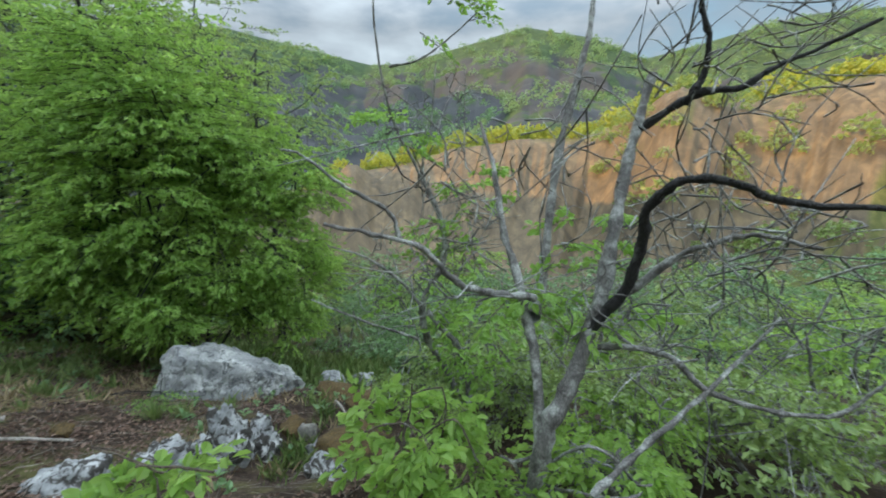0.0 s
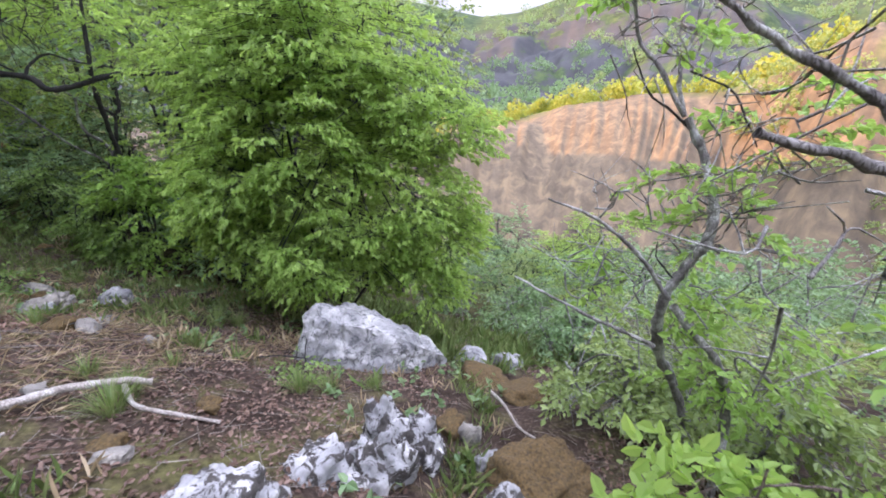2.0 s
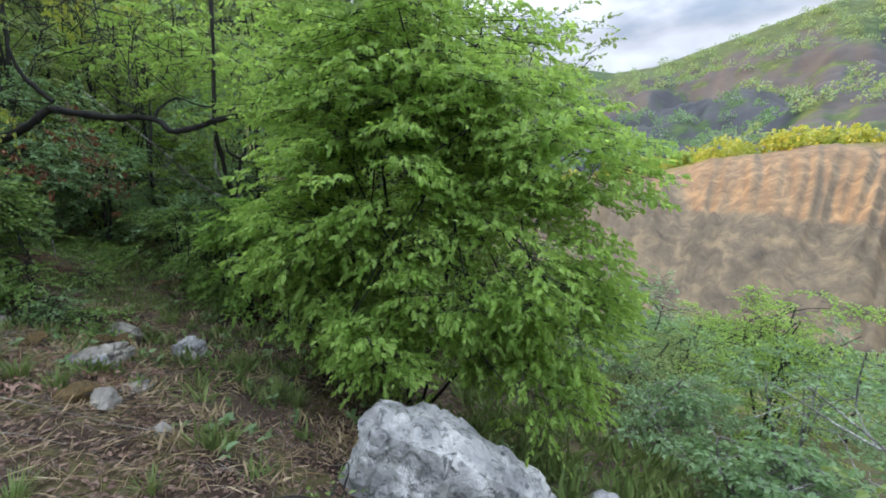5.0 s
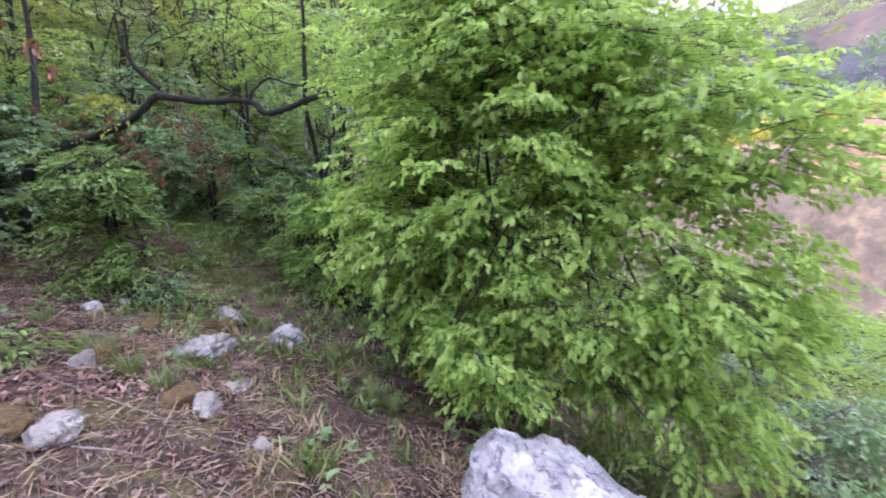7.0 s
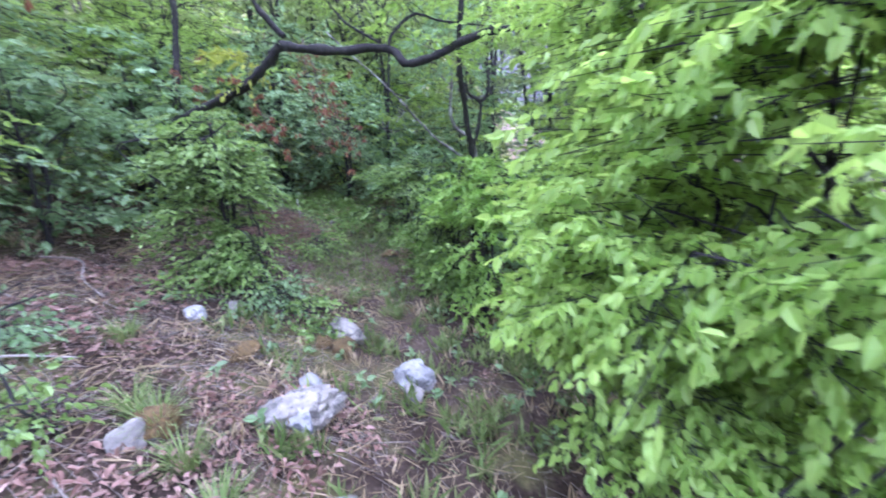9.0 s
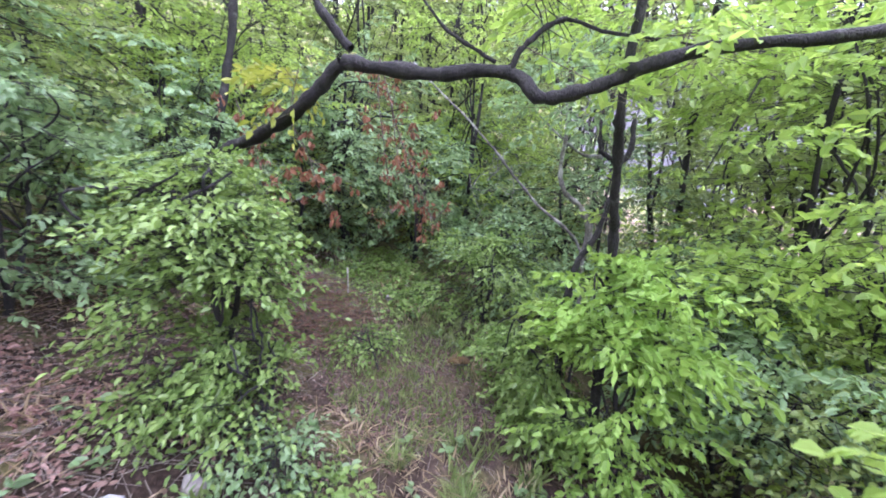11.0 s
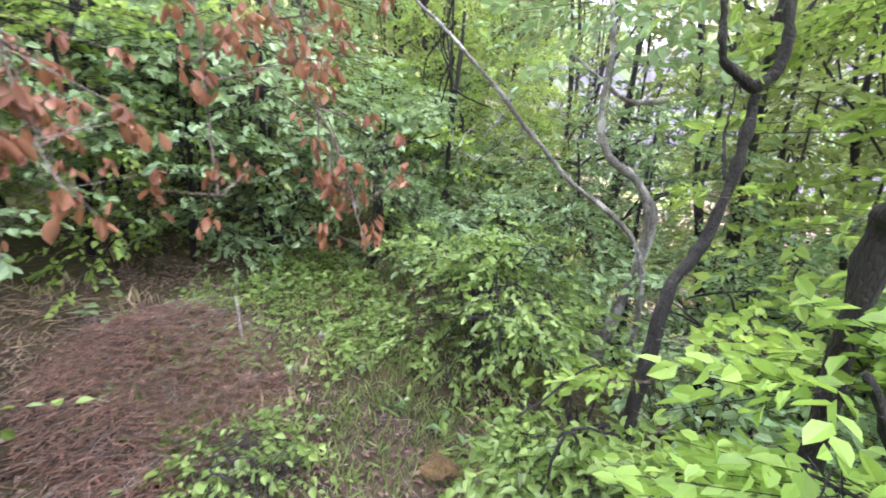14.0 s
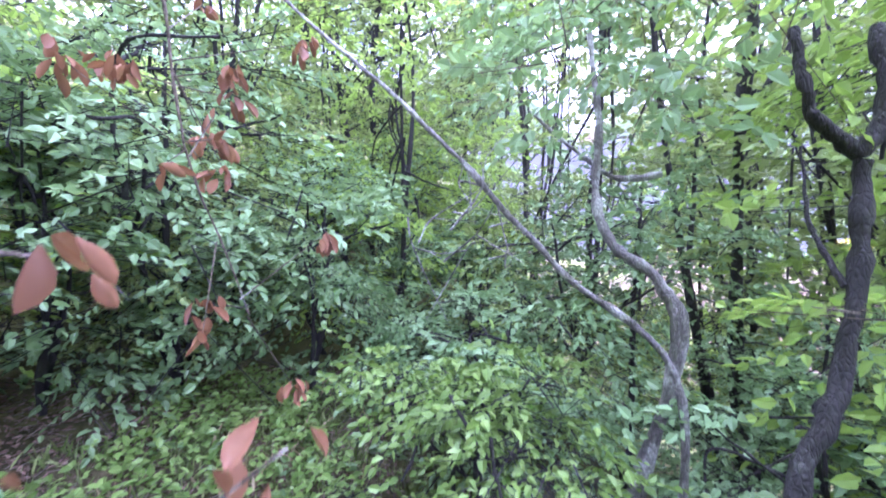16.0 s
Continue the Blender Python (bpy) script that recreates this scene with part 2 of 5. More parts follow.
def ground_material():
    m, nt, out = material("hillside")
    p = node(nt, "ShaderNodeBsdfPrincipled", Roughness=0.95)
    p.inputs["Specular IOR Level"].default_value = 0.15

    def mask(name):
        a = nt.nodes.new("ShaderNodeAttribute")
        a.attribute_name = name
        return a.outputs["Fac"]
    fine, mid, big = noise_tex(nt, 30.0, 7.0, 0.7), noise_tex(nt, 2.2, 6.0, 0.6), noise_tex(nt, 0.05, 6.0, 0.6)
    soil = ramp(nt, fine, [(0.3, (0.030, 0.022, 0.017)), (0.5, (0.074, 0.053, 0.040)), (0.68, (0.160, 0.118, 0.094))])
    humus = ramp(nt, noise_tex(nt, 1.1, 5.0, 0.65), [(0.40, (0.42, 0.40, 0.38)), (0.58, (1, 1, 1))])
    soil = mixed(nt, 1.0, soil, humus, "MULTIPLY")
    mossy = ramp(nt, fine, [(0.3, (0.05, 0.05, 0.018)), (0.7, (0.17, 0.17, 0.06))])
    near = mixed(nt, ramp(nt, mid, [(0.50, (0, 0, 0)), (0.64, (0.75, 0.75, 0.75))]), soil, mossy)
    grass = ramp(nt, noise_tex(nt, 0.9, 8.0, 0.7), [(0.3, (0.05, 0.07, 0.02)), (0.55, (0.13, 0.14, 0.045)), (0.75, (0.24, 0.21, 0.075))])
    streak = noise_tex(nt, 0.22, 8.0, 0.68, (1.6, 1.6, 0.35), 0.5)
    marl = ramp(nt, streak, [(0.30, (0.070, 0.058, 0.044)), (0.5, (0.135, 0.108, 0.072)), (0.7, (0.24, 0.18, 0.105))])
    # Grey scree, its colour taken darker and cooler to stand in for terrain shadow.
    scree = ramp(nt, noise_tex(nt, 0.02, 9.0, 0.7), [(0.35, (0.036, 0.039, 0.043)), (0.65, (0.074, 0.074, 0.074))])
    wood = ramp(nt, noise_tex(nt, 0.11, 9.0, 0.75), [(0.32, (0.020, 0.034, 0.018)), (0.5, (0.048, 0.076, 0.030)), (0.68, (0.10, 0.13, 0.045))])
    col = mixed(nt, mask("meadow"), near, grass)
    col = mixed(nt, mask("marl"), col, marl)
    col = mixed(nt, mask("scree"), col, scree)
    patch = ramp(nt, noise_tex(nt, 0.028, 8.0, 0.66), [(0.53, (0, 0, 0)), (0.57, (1, 1, 1))])
    w = nt.nodes.new("ShaderNodeMath")
    w.operation = "MULTIPLY"
    nt.links.new(patch, w.inputs[0])
    nt.links.new(mask("scree"), w.inputs[1])
    mx = nt.nodes.new("ShaderNodeMath")
    mx.operation = "MAXIMUM"
    nt.links.new(w.outputs[0], mx.inputs[0])
    nt.links.new(mask("wood"), mx.inputs[1])
    col = mixed(nt, mx.outputs[0], col, wood)
    nt.links.new(col, p.inputs["Base Color"])
    bumped(nt, p, fine, 0.9, 0.03)
    nt.links.new(p.outputs[0], out.inputs[0])
    return m


HILLSIDE = ground_material()

# ---------------------------------------------------------------- small mesh tools
rng = np.random.default_rng(7)
_lat = np.random.default_rng(3).random((256, 256))


def vnoise(x, y):
    """Smooth value noise on a lattice of 1, from 0 to 1."""
    xi, yi = np.floor(x).astype(int), np.floor(y).astype(int)
    fx, fy = x - xi, y - yi
    fx, fy = fx * fx * (3 - 2 * fx), fy * fy * (3 - 2 * fy)
    g = lambda a, b: _lat[a & 255, b & 255]
    return (g(xi, yi) * (1 - fx) + g(xi + 1, yi) * fx) * (1 - fy) + (g(xi, yi + 1) * (1 - fx) + g(xi + 1, yi + 1) * fx) * fy


def fbm(x, y, octaves=4):
    s, a, total = 0.0, 1.0, 0.0
    for k in range(octaves):
        s = s + a * vnoise(x * 2 ** k + 17.3 * k, y * 2 ** k - 9.1 * k)
        total += a
        a *= 0.5
    return s / total


def mesh_from(name, verts, faces, mat, smooth=False):
    """A mesh from an (n, 3) array and an (m, k) array of indices, all faces of k corners."""
    verts, faces = np.asarray(verts, np.float32), np.asarray(faces, np.int32)
    me = bpy.data.meshes.new(name)
    m, k = faces.shape
    me.vertices.add(len(verts))
    me.vertices.foreach_set("co", verts.ravel())
    me.loops.add(m * k)
    me.loops.foreach_set("vertex_index", faces.ravel())
    me.polygons.add(m)
    me.polygons.foreach_set("loop_start", np.arange(0, m * k, k, dtype=np.int32))
    me.polygons.foreach_set("use_smooth", np.full(m, smooth, dtype=bool))
    me.update(calc_edges=True)
    me.materials.append(mat)
    return me


def unit(v):
    return v / (np.linalg.norm(v, axis=-1, keepdims=True) + 1e-9)


def leaf_mesh(name, base, way, normal, length, mat, width=0.62, fold=0.16, curl=0.12):
    """Pointed leaves of two folded halves each."""
    way = unit(way)
    side = unit(np.cross(normal, way))
    up = np.cross(way, side)
    L = np.asarray(length)[:, None]
    W = L * width
    p = [base, base + way * 0.30 * L + side * 0.48 * W + up * fold * W, base + way * 0.68 * L + side * 0.38 * W + up * (fold * W - curl * 0.4 * L),
         base + way * L - up * curl * L, base + way * 0.68 * L - side * 0.38 * W + up * (fold * W - curl * 0.4 * L), base + way * 0.30 * L - side * 0.48 * W + up * fold * W]
    v = np.stack(p, 1).reshape(-1, 3)
    o = (np.arange(len(base)) * 6)[:, None]
    f = np.concatenate([o + np.array([[0, 1, 2, 3]]), o + np.array([[0, 3, 4, 5]])], 0)
    return mesh_from(name, v, f, mat)


def curled_leaf_mesh(name, base, way, normal, length, mat, width=0.42, roll=1.5, bend=0.5):
    """Dry leaves rolled about their midrib and bent along it: five rows of three points each."""
    g = np.random.default_rng(len(base))
    way = unit(way)
    side = unit(np.cross(normal, way))
    up = np.cross(way, side)
    L = np.asarray(length)[:, None]
    k = (0.6 + 0.8 * g.random((len(base), 1)))
    rows = []
    for t, w in ((0.0, 0.06), (0.25, 0.42), (0.5, 0.5), (0.78, 0.34), (1.0, 0.03)):
        spine = base + way * t * L * (1 - 0.2 * t * bend) + up * bend * k * t * t * L * 0.6
        half, turn = w * width * L, roll * k
        for q in (-1, 0, 1):
            rows.append(spine + side * q * half * np.cos(turn * abs(q) * 0.7) + up * abs(q) * half * np.sin(turn * 0.7))
    v = np.stack(rows, 1).reshape(-1, 3)
    o = (np.arange(len(base)) * 15)[:, None]
    f = np.concatenate([o + np.array([[3 * r + c, 3 * r + c + 1, 3 * r + c + 4, 3 * r + c + 3]]) for r in range(4) for c in range(2)], 0)
    return mesh_from(name, v, f, mat, True)


def smooth_line(pts, n):
    """n points along a smooth curve through pts."""
    p = np.asarray(pts, float)
    p = np.vstack([2 * p[0] - p[1], p, 2 * p[-1] - p[-2]])
    out = []
    for s in np.linspace(0, len(p) - 3 - 1e-6, n):
        i, t = int(s), s - int(s)
        a, b, c, d = p[i:i + 4]
        out.append(0.5 * (2 * b + (c - a) * t + (2 * a - 5 * b + 4 * c - d) * t * t + (3 * b - a - 3 * c + d) * t ** 3))
    return np.array(out)


def tube_arrays(line, r0, r1, sides=7, wobble=0.12, seed=0):
    """Tapered, slightly knotty tube along a line."""
    g = np.random.default_rng(seed)
    n = len(line)
    tan = unit(np.gradient(line, axis=0))
    ref = np.array([0.0, 0.0, 1.0]) if abs(tan[0, 2]) < 0.9 else np.array([1.0, 0.0, 0.0])
    a = unit(np.cross(tan, ref))
    b = np.cross(tan, a)
    ang = np.linspace(0, 2 * np.pi, sides, endpoint=False)
    rad = (np.linspace(r0, r1, n) * (1 + wobble * (g.random(n) - 0.5) * 2))[:, None] * (1 + wobble * (g.random((n, sides)) - 0.5))
    v = line[:, None] + a[:, None] * (np.cos(ang) * rad)[..., None] + b[:, None] * (np.sin(ang) * rad)[..., None]
    i, j = np.meshgrid(np.arange(n - 1), np.arange(sides), indexing="ij")
    k = (j + 1) % sides
    f = np.stack([i * sides + j, i * sides + k, (i + 1) * sides + k, (i + 1) * sides + j], -1).reshape(-1, 4)
    return v.reshape(-1, 3), f


def joined(arrays):
    vs, fs, o = [], [], 0
    for v, f in arrays:
        vs.append(v)
        fs.append(f + o)
        o += len(v)
    return np.vstack(vs), np.vstack(fs)


def part(name, me, parent, label="", kind=""):
    ob = new(name, me)
    ob.parent = parent
    return tagged(ob, label, kind=kind)


def thing(name, place, label, category, group="", kind=""):
    ob = new(name)
    ob.location = place
    ob.empty_display_size = 0.1
    return tagged(ob, label, category, group, kind)


# ---------------------------------------------------------------- the hillside and the valley
EYE0 = np.array([-0.8, 1.2])


def slope_z(x, y):
    """The slope under the walk: falls towards +y, gentler under the grove."""
    base = np.interp(x, [-30, -14, -9, -8, -6.3, -4.5, -2.74, -1, 3, 20], [-1.2, -1.5, -1.72, -1.85, -2.03, -2.1, -2.28, -2.42, -2.6, -3.2])
    fall = np.interp(x, [-30, -8, -6, -3, 10], [-0.14, -0.14, -0.34, -0.36, -0.36])
    dip = 0.17 * np.exp(-((x + 5.5) / 1.5) ** 2 - ((y - 3.8) / 0.75) ** 2) + 0.12 * np.exp(-((x + 8.5) / 1.3) ** 2 - ((y - 4.8) / 0.8) ** 2)
    dip = dip + 0.17 * np.exp(-((x + 1.0) / 0.8) ** 2 - ((y - 2.85) / 0.65) ** 2)
    return base + fall * (y - 3.5) - 0.05 * np.clip(y - 5.0, 0, 12) - dip


SKY_AZ = [-180, -70, -47, -40, -36, -31, -25, -18.8, -10.5, -1.5, 5, 9.4, 16, 26, 34, 60, 180]
SKY_EL = [13, 13, 13.2, 13.9, 13.6, 12.7, 11.7, 14.5, 16.2, 14, 12.3, 12.0, 13.2, 14.8, 14.2, 13, 13]
RIDGE_AZ = [-180, -60, -46, -40, -36, -32, -28, -24, -19, -14, -10, -5, 1, 6, 10, 20, 40, 180]
RIDGE_EL = [8, 8, 7.8, 7.2, 5.2, 4.9, 6.6, 5, 3.3, 3, 2.8, 2, 0.9, -0.4, -1.2, -4, -6, -6]


def ground_z(x, y):
    x, y = np.asarray(x, float), np.asarray(y, float)
    dx, dy = x - EYE0[0], y - EYE0[1]
    r = np.hypot(dx, dy) + 1e-6
    az = np.degrees(np.arctan2(-dx, dy))
    near = slope_z(x, y) + 0.10 * (fbm(x * 0.9, y * 0.9) - 0.5) + 0.05 * (fbm(x * 4, y * 4, 3) - 0.5)
    rim = slope_z(EYE0[0] + 8 * dx / r, EYE0[1] + 8 * dy / r)
    az_w = az + 3.0 * (fbm(r * 0.03 + 7, az * 0.05) - 0.5)
    crest = -0.25 + 120 * np.tan(np.radians(np.interp(az, RIDGE_AZ, RIDGE_EL)))
    top = -0.25 + 900 * np.tan(np.radians(np.interp(az, SKY_AZ, SKY_EL)))
    floor_z = np.full_like(r, -27.0)
    s = np.clip((r - 8) / 56, 0, 1)
    z1 = rim + (floor_z - rim) * (0.75 * s + 0.25 * s * s)
    u = np.clip((r - 62) / 58, 0, 1)
    z2 = floor_z + (crest - floor_z) * np.sin(u * np.pi / 2) ** 0.9
    gully = fbm(az_w * 0.10 + 50, r * 0.012 + 3, 2)
    rill = np.abs(fbm(az_w * 0.8 + 20, r * 0.03, 4) - 0.5) * 2
    z2 = z2 + np.sin(u * np.pi) * ((gully - 0.5) * 34.0 + rill * 2.4 - 0.7) + np.clip(u * 4, 0, 1) * (fbm(x * 0.25, y * 0.25, 4) - 0.5) * 0.9
    v = np.clip((r - 120) / 60, 0, 1)
    z3 = crest - 5.0 * v * v + (fbm(x * 0.04, y * 0.04) - 0.5) * 3 * v
    w = np.clip((r - 180) / 720, 0, 1)
    spur = np.abs(fbm(az * 0.16 + 9, r * 0.0015 + 1, 4) - 0.5) * 2
    z4 = (crest - 5) + (top - crest + 5) * (0.62 * w + 0.38 * w ** 2.2) + np.sin(w * np.pi) ** 0.8 * (spur * 26 - 8) + (fbm(x * 0.012, y * 0.012, 5) - 0.5) * 60 * np.clip(w * 4, 0, 1) * np.clip((1 - w) * 4, 0.1, 1)
    far = np.where(r < 64, z1, np.where(r < 120, z2, np.where(r < 180, z3, z4)))
    far = np.where(r > 900, top - (r - 900) * 0.12, far)
    out = near * (1 - np.clip((r - 7) / 4, 0, 1)) + far * np.clip((r - 7) / 4, 0, 1)
    # Unseen rise added behind the walk to keep the low sun off it.
    sun_block_hill = near + 0.42 * np.clip(r - 13, 0, 34) * (0.55 + 0.9 * fbm(x * 0.035, y * 0.035, 3)) + (fbm(x * 0.09, y * 0.09) - 0.5) * 9 * np.clip(r / 30 - 0.5, 0, 1) - np.clip(r - 250, 0, 1e5) * 0.3
    behind = np.clip((np.abs(az - 130) - 64) / 30, 0, 1)
    behind = np.minimum(behind, np.clip((np.abs(az + 230) - 64) / 30, 0, 1))
    behind = behind * behind * (3 - 2 * behind)
    # Backdrop slope behind the grove; first added to throw shade on the far scree.
    side_mountain = 230 * np.exp(-((az - 68) / 24) ** 4) * np.exp(-((r - 480) / 170) ** 2)
    return sun_block_hill * (1 - behind) + out * behind + side_mountain


def build_ground():
    az = np.radians(np.concatenate([np.arange(-75, 62, 0.25), np.arange(62, 285, 1.5)]))
    rings = [0.0]
    while rings[-1] < 7.5:
        rings.append(rings[-1] + 0.06)
    while rings[-1] < 2600:
        rings.append(rings[-1] * 1.022 + 0.01)
    r = np.array(rings)
    R, A = np.meshgrid(r, az, indexing="ij")
    x, y = -3.0 - R * np.sin(A), 3.0 + R * np.cos(A)
    z = ground_z(x, y)
    n, m = R.shape
    i, j = np.meshgrid(np.arange(n - 1), np.arange(m), indexing="ij")
    k = (j + 1) % m
    f = np.stack([i * m + j, (i + 1) * m + j, (i + 1) * m + k, i * m + k], -1).reshape(-1, 4)
    me = mesh_from("ground", np.stack([x, y, z], -1).reshape(-1, 3), f, HILLSIDE, True)
    dx, dy = x - EYE0[0], y - EYE0[1]
    rr = np.hypot(dx, dy)
    a = np.degrees(np.arctan2(-dx, dy))
    open_side = np.clip((np.abs(a - 130) - 50) / 20, 0, 1) * np.clip((np.abs(a + 230) - 50) / 20, 0, 1)
    step = lambda q, lo, hi: np.clip((q - lo) / (hi - lo), 0, 1)
    n1, n2 = fbm(x * 0.05, y * 0.05), fbm(x * 0.006, y * 0.006, 5)
    meadow = step(rr, 7, 14)
    marl = open_side * step(rr, 58, 66) * (1 - step(rr + 12 * (n1 - 0.5), 112, 119)) * (1 - 0.9 * step(fbm(a * 0.2, rr * 0.03), 0.52, 0.58) * step(-a, 20, 30))
    scree = open_side * step(rr, 165, 200)
    el = np.degrees(np.arctan2(z + 0.25, rr))
    edge = np.interp(a, SKY_AZ, SKY_EL) - 2.3
    wood = np.maximum(step(rr, 200, 230) * step(el + 5 * (n2 - 0.5), edge, edge + 0.35), 1 - open_side) * step(rr, 30, 60)
    wood = np.maximum(wood, scree * step(-a, 24, 30) * step(n2, 0.42, 0.5))
    for name, values in (("meadow", meadow), ("marl", marl), ("scree", scree), ("wood", wood)):
        me.attributes.new(name, "FLOAT", "POINT").data.foreach_set("value", values.astype(np.float32).ravel())
    return tagged(new("ground", me), "brown leaf-littered hillside falling into a grassy valley", "ground", kind="structure")


ground = build_ground()


def gz(x, y):
    return float(ground_z(np.array([x]), np.array([y]))[0])


# ---------------------------------------------------------------- rocks
def rock_mesh(name, size, mat, seed, rough=0.25, chips=7, detail=3, jag=0.0, taper=0.0, faces=()):
    """An icosphere cut by random planes and roughened: a broken limestone block."""
    g = np.random.default_rng(seed)
    bm = bmesh.new()
    bmesh.ops.create_icosphere(bm, subdivisions=detail, radius=1.0)
    cuts = [(unit(g.normal(size=3)), 0.55 + 0.3 * g.random()) for _ in range(chips)]
    cuts += [(unit(np.array(q[:3], float)), q[3]) for q in faces]
    off = Vector(g.random(3) * 50)
    for v in bm.verts:
        p = np.array(v.co)
        for nrm, d in cuts:
            h = p @ nrm - d
            if h > 0:
                p = p - nrm * h * 0.92
        q = Vector(p)
        k = 1 + rough * (noise.fractal(q * 1.7 + off, 1.0, 2.0, 4)) + 0.05 * noise.noise(q * 7 + off)
        if jag:
            k += jag * (abs(noise.noise(q * 2.6 + off)) - 0.25) + 0.4 * jag * abs(noise.noise(q * 6 + off))
        if taper:
            f = 1 - taper * (p[0] + 1) / 2
            p[1], p[2] = p[1] * f, p[2] * f + 0.25 * (1 - f)
        v.co = Vector((p[0] * k * size[0], p[1] * k * size[1], p[2] * k * size[2]))
    me = bpy.data.meshes.new(name)
    bm.to_mesh(me)
    bm.free()
    for poly in me.polygons:
        poly.use_smooth = detail > 3
    me.materials.append(mat)
    return me


def rock(name, x, y, size, mat, seed, label, turn=0.0, tilt=0.0, roll=0.0, sink=0.35, group="", z=None, **kw):
    ob = new(name, rock_mesh(name, size, mat, seed, **kw))
    zz = gz(x, y) + size[2] * (1 - 2 * sink) if z is None else z
    ob.matrix_world = pose(x, y, zz, tilt, roll, turn)
    return tagged(ob, label, "rock", group)


def boulder_mesh(name, stations, mat, seed):
    """A wedge of limestone: cross-sections (x, front y, back y, height) skinned, refined, cracked and pitted."""
    off = Vector(np.random.default_rng(seed).random(3) * 50)
    bm = bmesh.new()
    rings = []
    for x, fy, by, top in stations:
        sec = [(fy * 0.92, -0.30), (fy * 1.06, 0.30 * top), (fy * 0.82, 0.86 * top), (0.25 * fy + 0.05 * by, top), (0.72 * by, 0.90 * top), (by, 0.40 * top), (by * 0.9, -0.30)]
        rings.append([bm.verts.new((x + 0.05 * (k == 2) - 0.04 * (k == 1), y, z)) for k, (y, z) in enumerate(sec)])
    for a, b in zip(rings, rings[1:]):
        for k in range(len(a)):
            q = (k + 1) % len(a)
            bm.faces.new((a[k], b[k], b[q], a[q]))
    bm.faces.new(rings[0])
    bm.faces.new(rings[-1][::-1])
    bmesh.ops.triangulate(bm, faces=bm.faces[:])
    for _ in range(4):
        bmesh.ops.subdivide_edges(bm, edges=[e for e in bm.edges if e.calc_length() > 0.035], cuts=1)
        bmesh.ops.triangulate(bm, faces=[f for f in bm.faces if len(f.verts) > 4])
    bm.normal_update()
    moved = []
    for v in bm.verts:
        p = v.co
        crack = abs(noise.noise(Vector((p.x * 3.2, p.y * 2.0, p.z * 1.1)) + off))
        h = 0.050 * noise.fractal(p * 2.2 + off, 1.0, 2.0, 3) + 0.022 * (abs(noise.noise(p * 8 + off)) - 0.3) + 0.010 * noise.noise(p * 24 + off) - 0.030 * max(0.0, 1 - crack / 0.07)
        moved.append(p + v.normal * h)
    for v, p in zip(bm.verts, moved):
        v.co = p
    me = bpy.data.meshes.new(name)
    bm.to_mesh(me)
    bm.free()
    me.materials.append(mat)
    return me


boulder = new("boulder", boulder_mesh("boulder", [(-0.75, -0.15, 0.16, 0.40), (-0.66, -0.25, 0.24, 0.54), (-0.28, -0.31, 0.30, 0.52), (0.02, -0.36, 0.30, 0.44), (0.32, -0.29, 0.24, 0.32), (0.54, -0.17, 0.15, 0.20), (0.70, -0.05, 0.05, 0.06)], ROCK, 23))
boulder.matrix_world = pose(-2.34, 4.15, -2.53, 0, 14, 32)
tagged(boulder, "large pale grey limestone boulder lying on the slope", "rock")
rock("pitted_rock", -1.63, 2.74, (0.17, 0.16, 0.34), ROCK_CRAG, 5, "jagged white limestone outcrop with black crevices", 30, 8, -8, z=-2.17, rough=0.34, chips=6, detail=5, jag=0.30)
rock("pitted_rock", -1.44, 2.78, (0.13, 0.14, 0.25), ROCK_CRAG, 6, "black and white craggy limestone beside the outcrop", 75, -6, 12, z=-2.22, rough=0.34, chips=6, detail=5, jag=0.34)
rock("pitted_rock", -1.56, 2.46, (0.19, 0.16, 0.30), ROCK_CRAG, 12, "pitted limestone knob at the outcrop's foot", 10, 0, 6, z=-2.13, rough=0.32, chips=6, detail=5, jag=0.28)
rock("pitted_rock", -1.82, 2.26, (0.23, 0.19, 0.25), ROCK_CRAG, 8, "white and black pitted limestone rock among leaves", 70, 0, 10, z=-2.03, rough=0.34, chips=6, detail=5, jag=0.22)
rock("pitted_rock", -1.95, 1.82, (0.23, 0.19, 0.18), ROCK_CRAG, 9, "rounded whitish limestone rock in the litter", 10, 0, 0, z=-1.73, rough=0.3, chips=6, detail=5, jag=0.15)
rock("moss_mound", -0.70, 2.85, (0.34, 0.27, 0.20), MOSS, 14, "low rock covered in brown moss below the tree", 20, 0, 0, sink=0.45, rough=0.3, chips=5, detail=5, jag=0.15)
rock("stone", -0.84, 3.0, (0.11, 0.08, 0.07), ROCK_WHITE, 26, "pinkish pale stone on the mossy rock", 30, 0, 10, z=-2.37, detail=4)
rock("stone", -0.62, 3.02, (0.10, 0.06, 0.05), ROCK_WHITE, 27, "pinkish pale stone on the mossy rock", 140, 0, 10, z=-2.39, detail=4)
rock("stone", -0.88, 2.52, (0.11, 0.09, 0.12), ROCK_CRAG, 24, "white stone with black lichen below the mossy rock", 15, 0, 0, detail=4)
rock("stone", -0.70, 2.42, (0.10, 0.09, 0.08), ROCK_CRAG, 25, "white stone with black lichen below the mossy rock", 75, 0, 0, detail=4)
rock("stone", -1.20, 3.18, (0.09, 0.08, 0.13), ROCK_WHITE, 15, "small pale stone beside the outcrop", 40, 10, 0, detail=4)
rock("moss_cushion", -1.34, 3.20, (0.13, 0.11, 0.12), MOSS, 28, "ochre moss cushion beside a pale stone", 60, 0, 0, detail=4)
rock("stone", -1.06, 2.96, (0.14, 0.07, 0.08), ROCK, 16, "small rounded grey stone beside the outcrop", 50, 0, 20, detail=4)
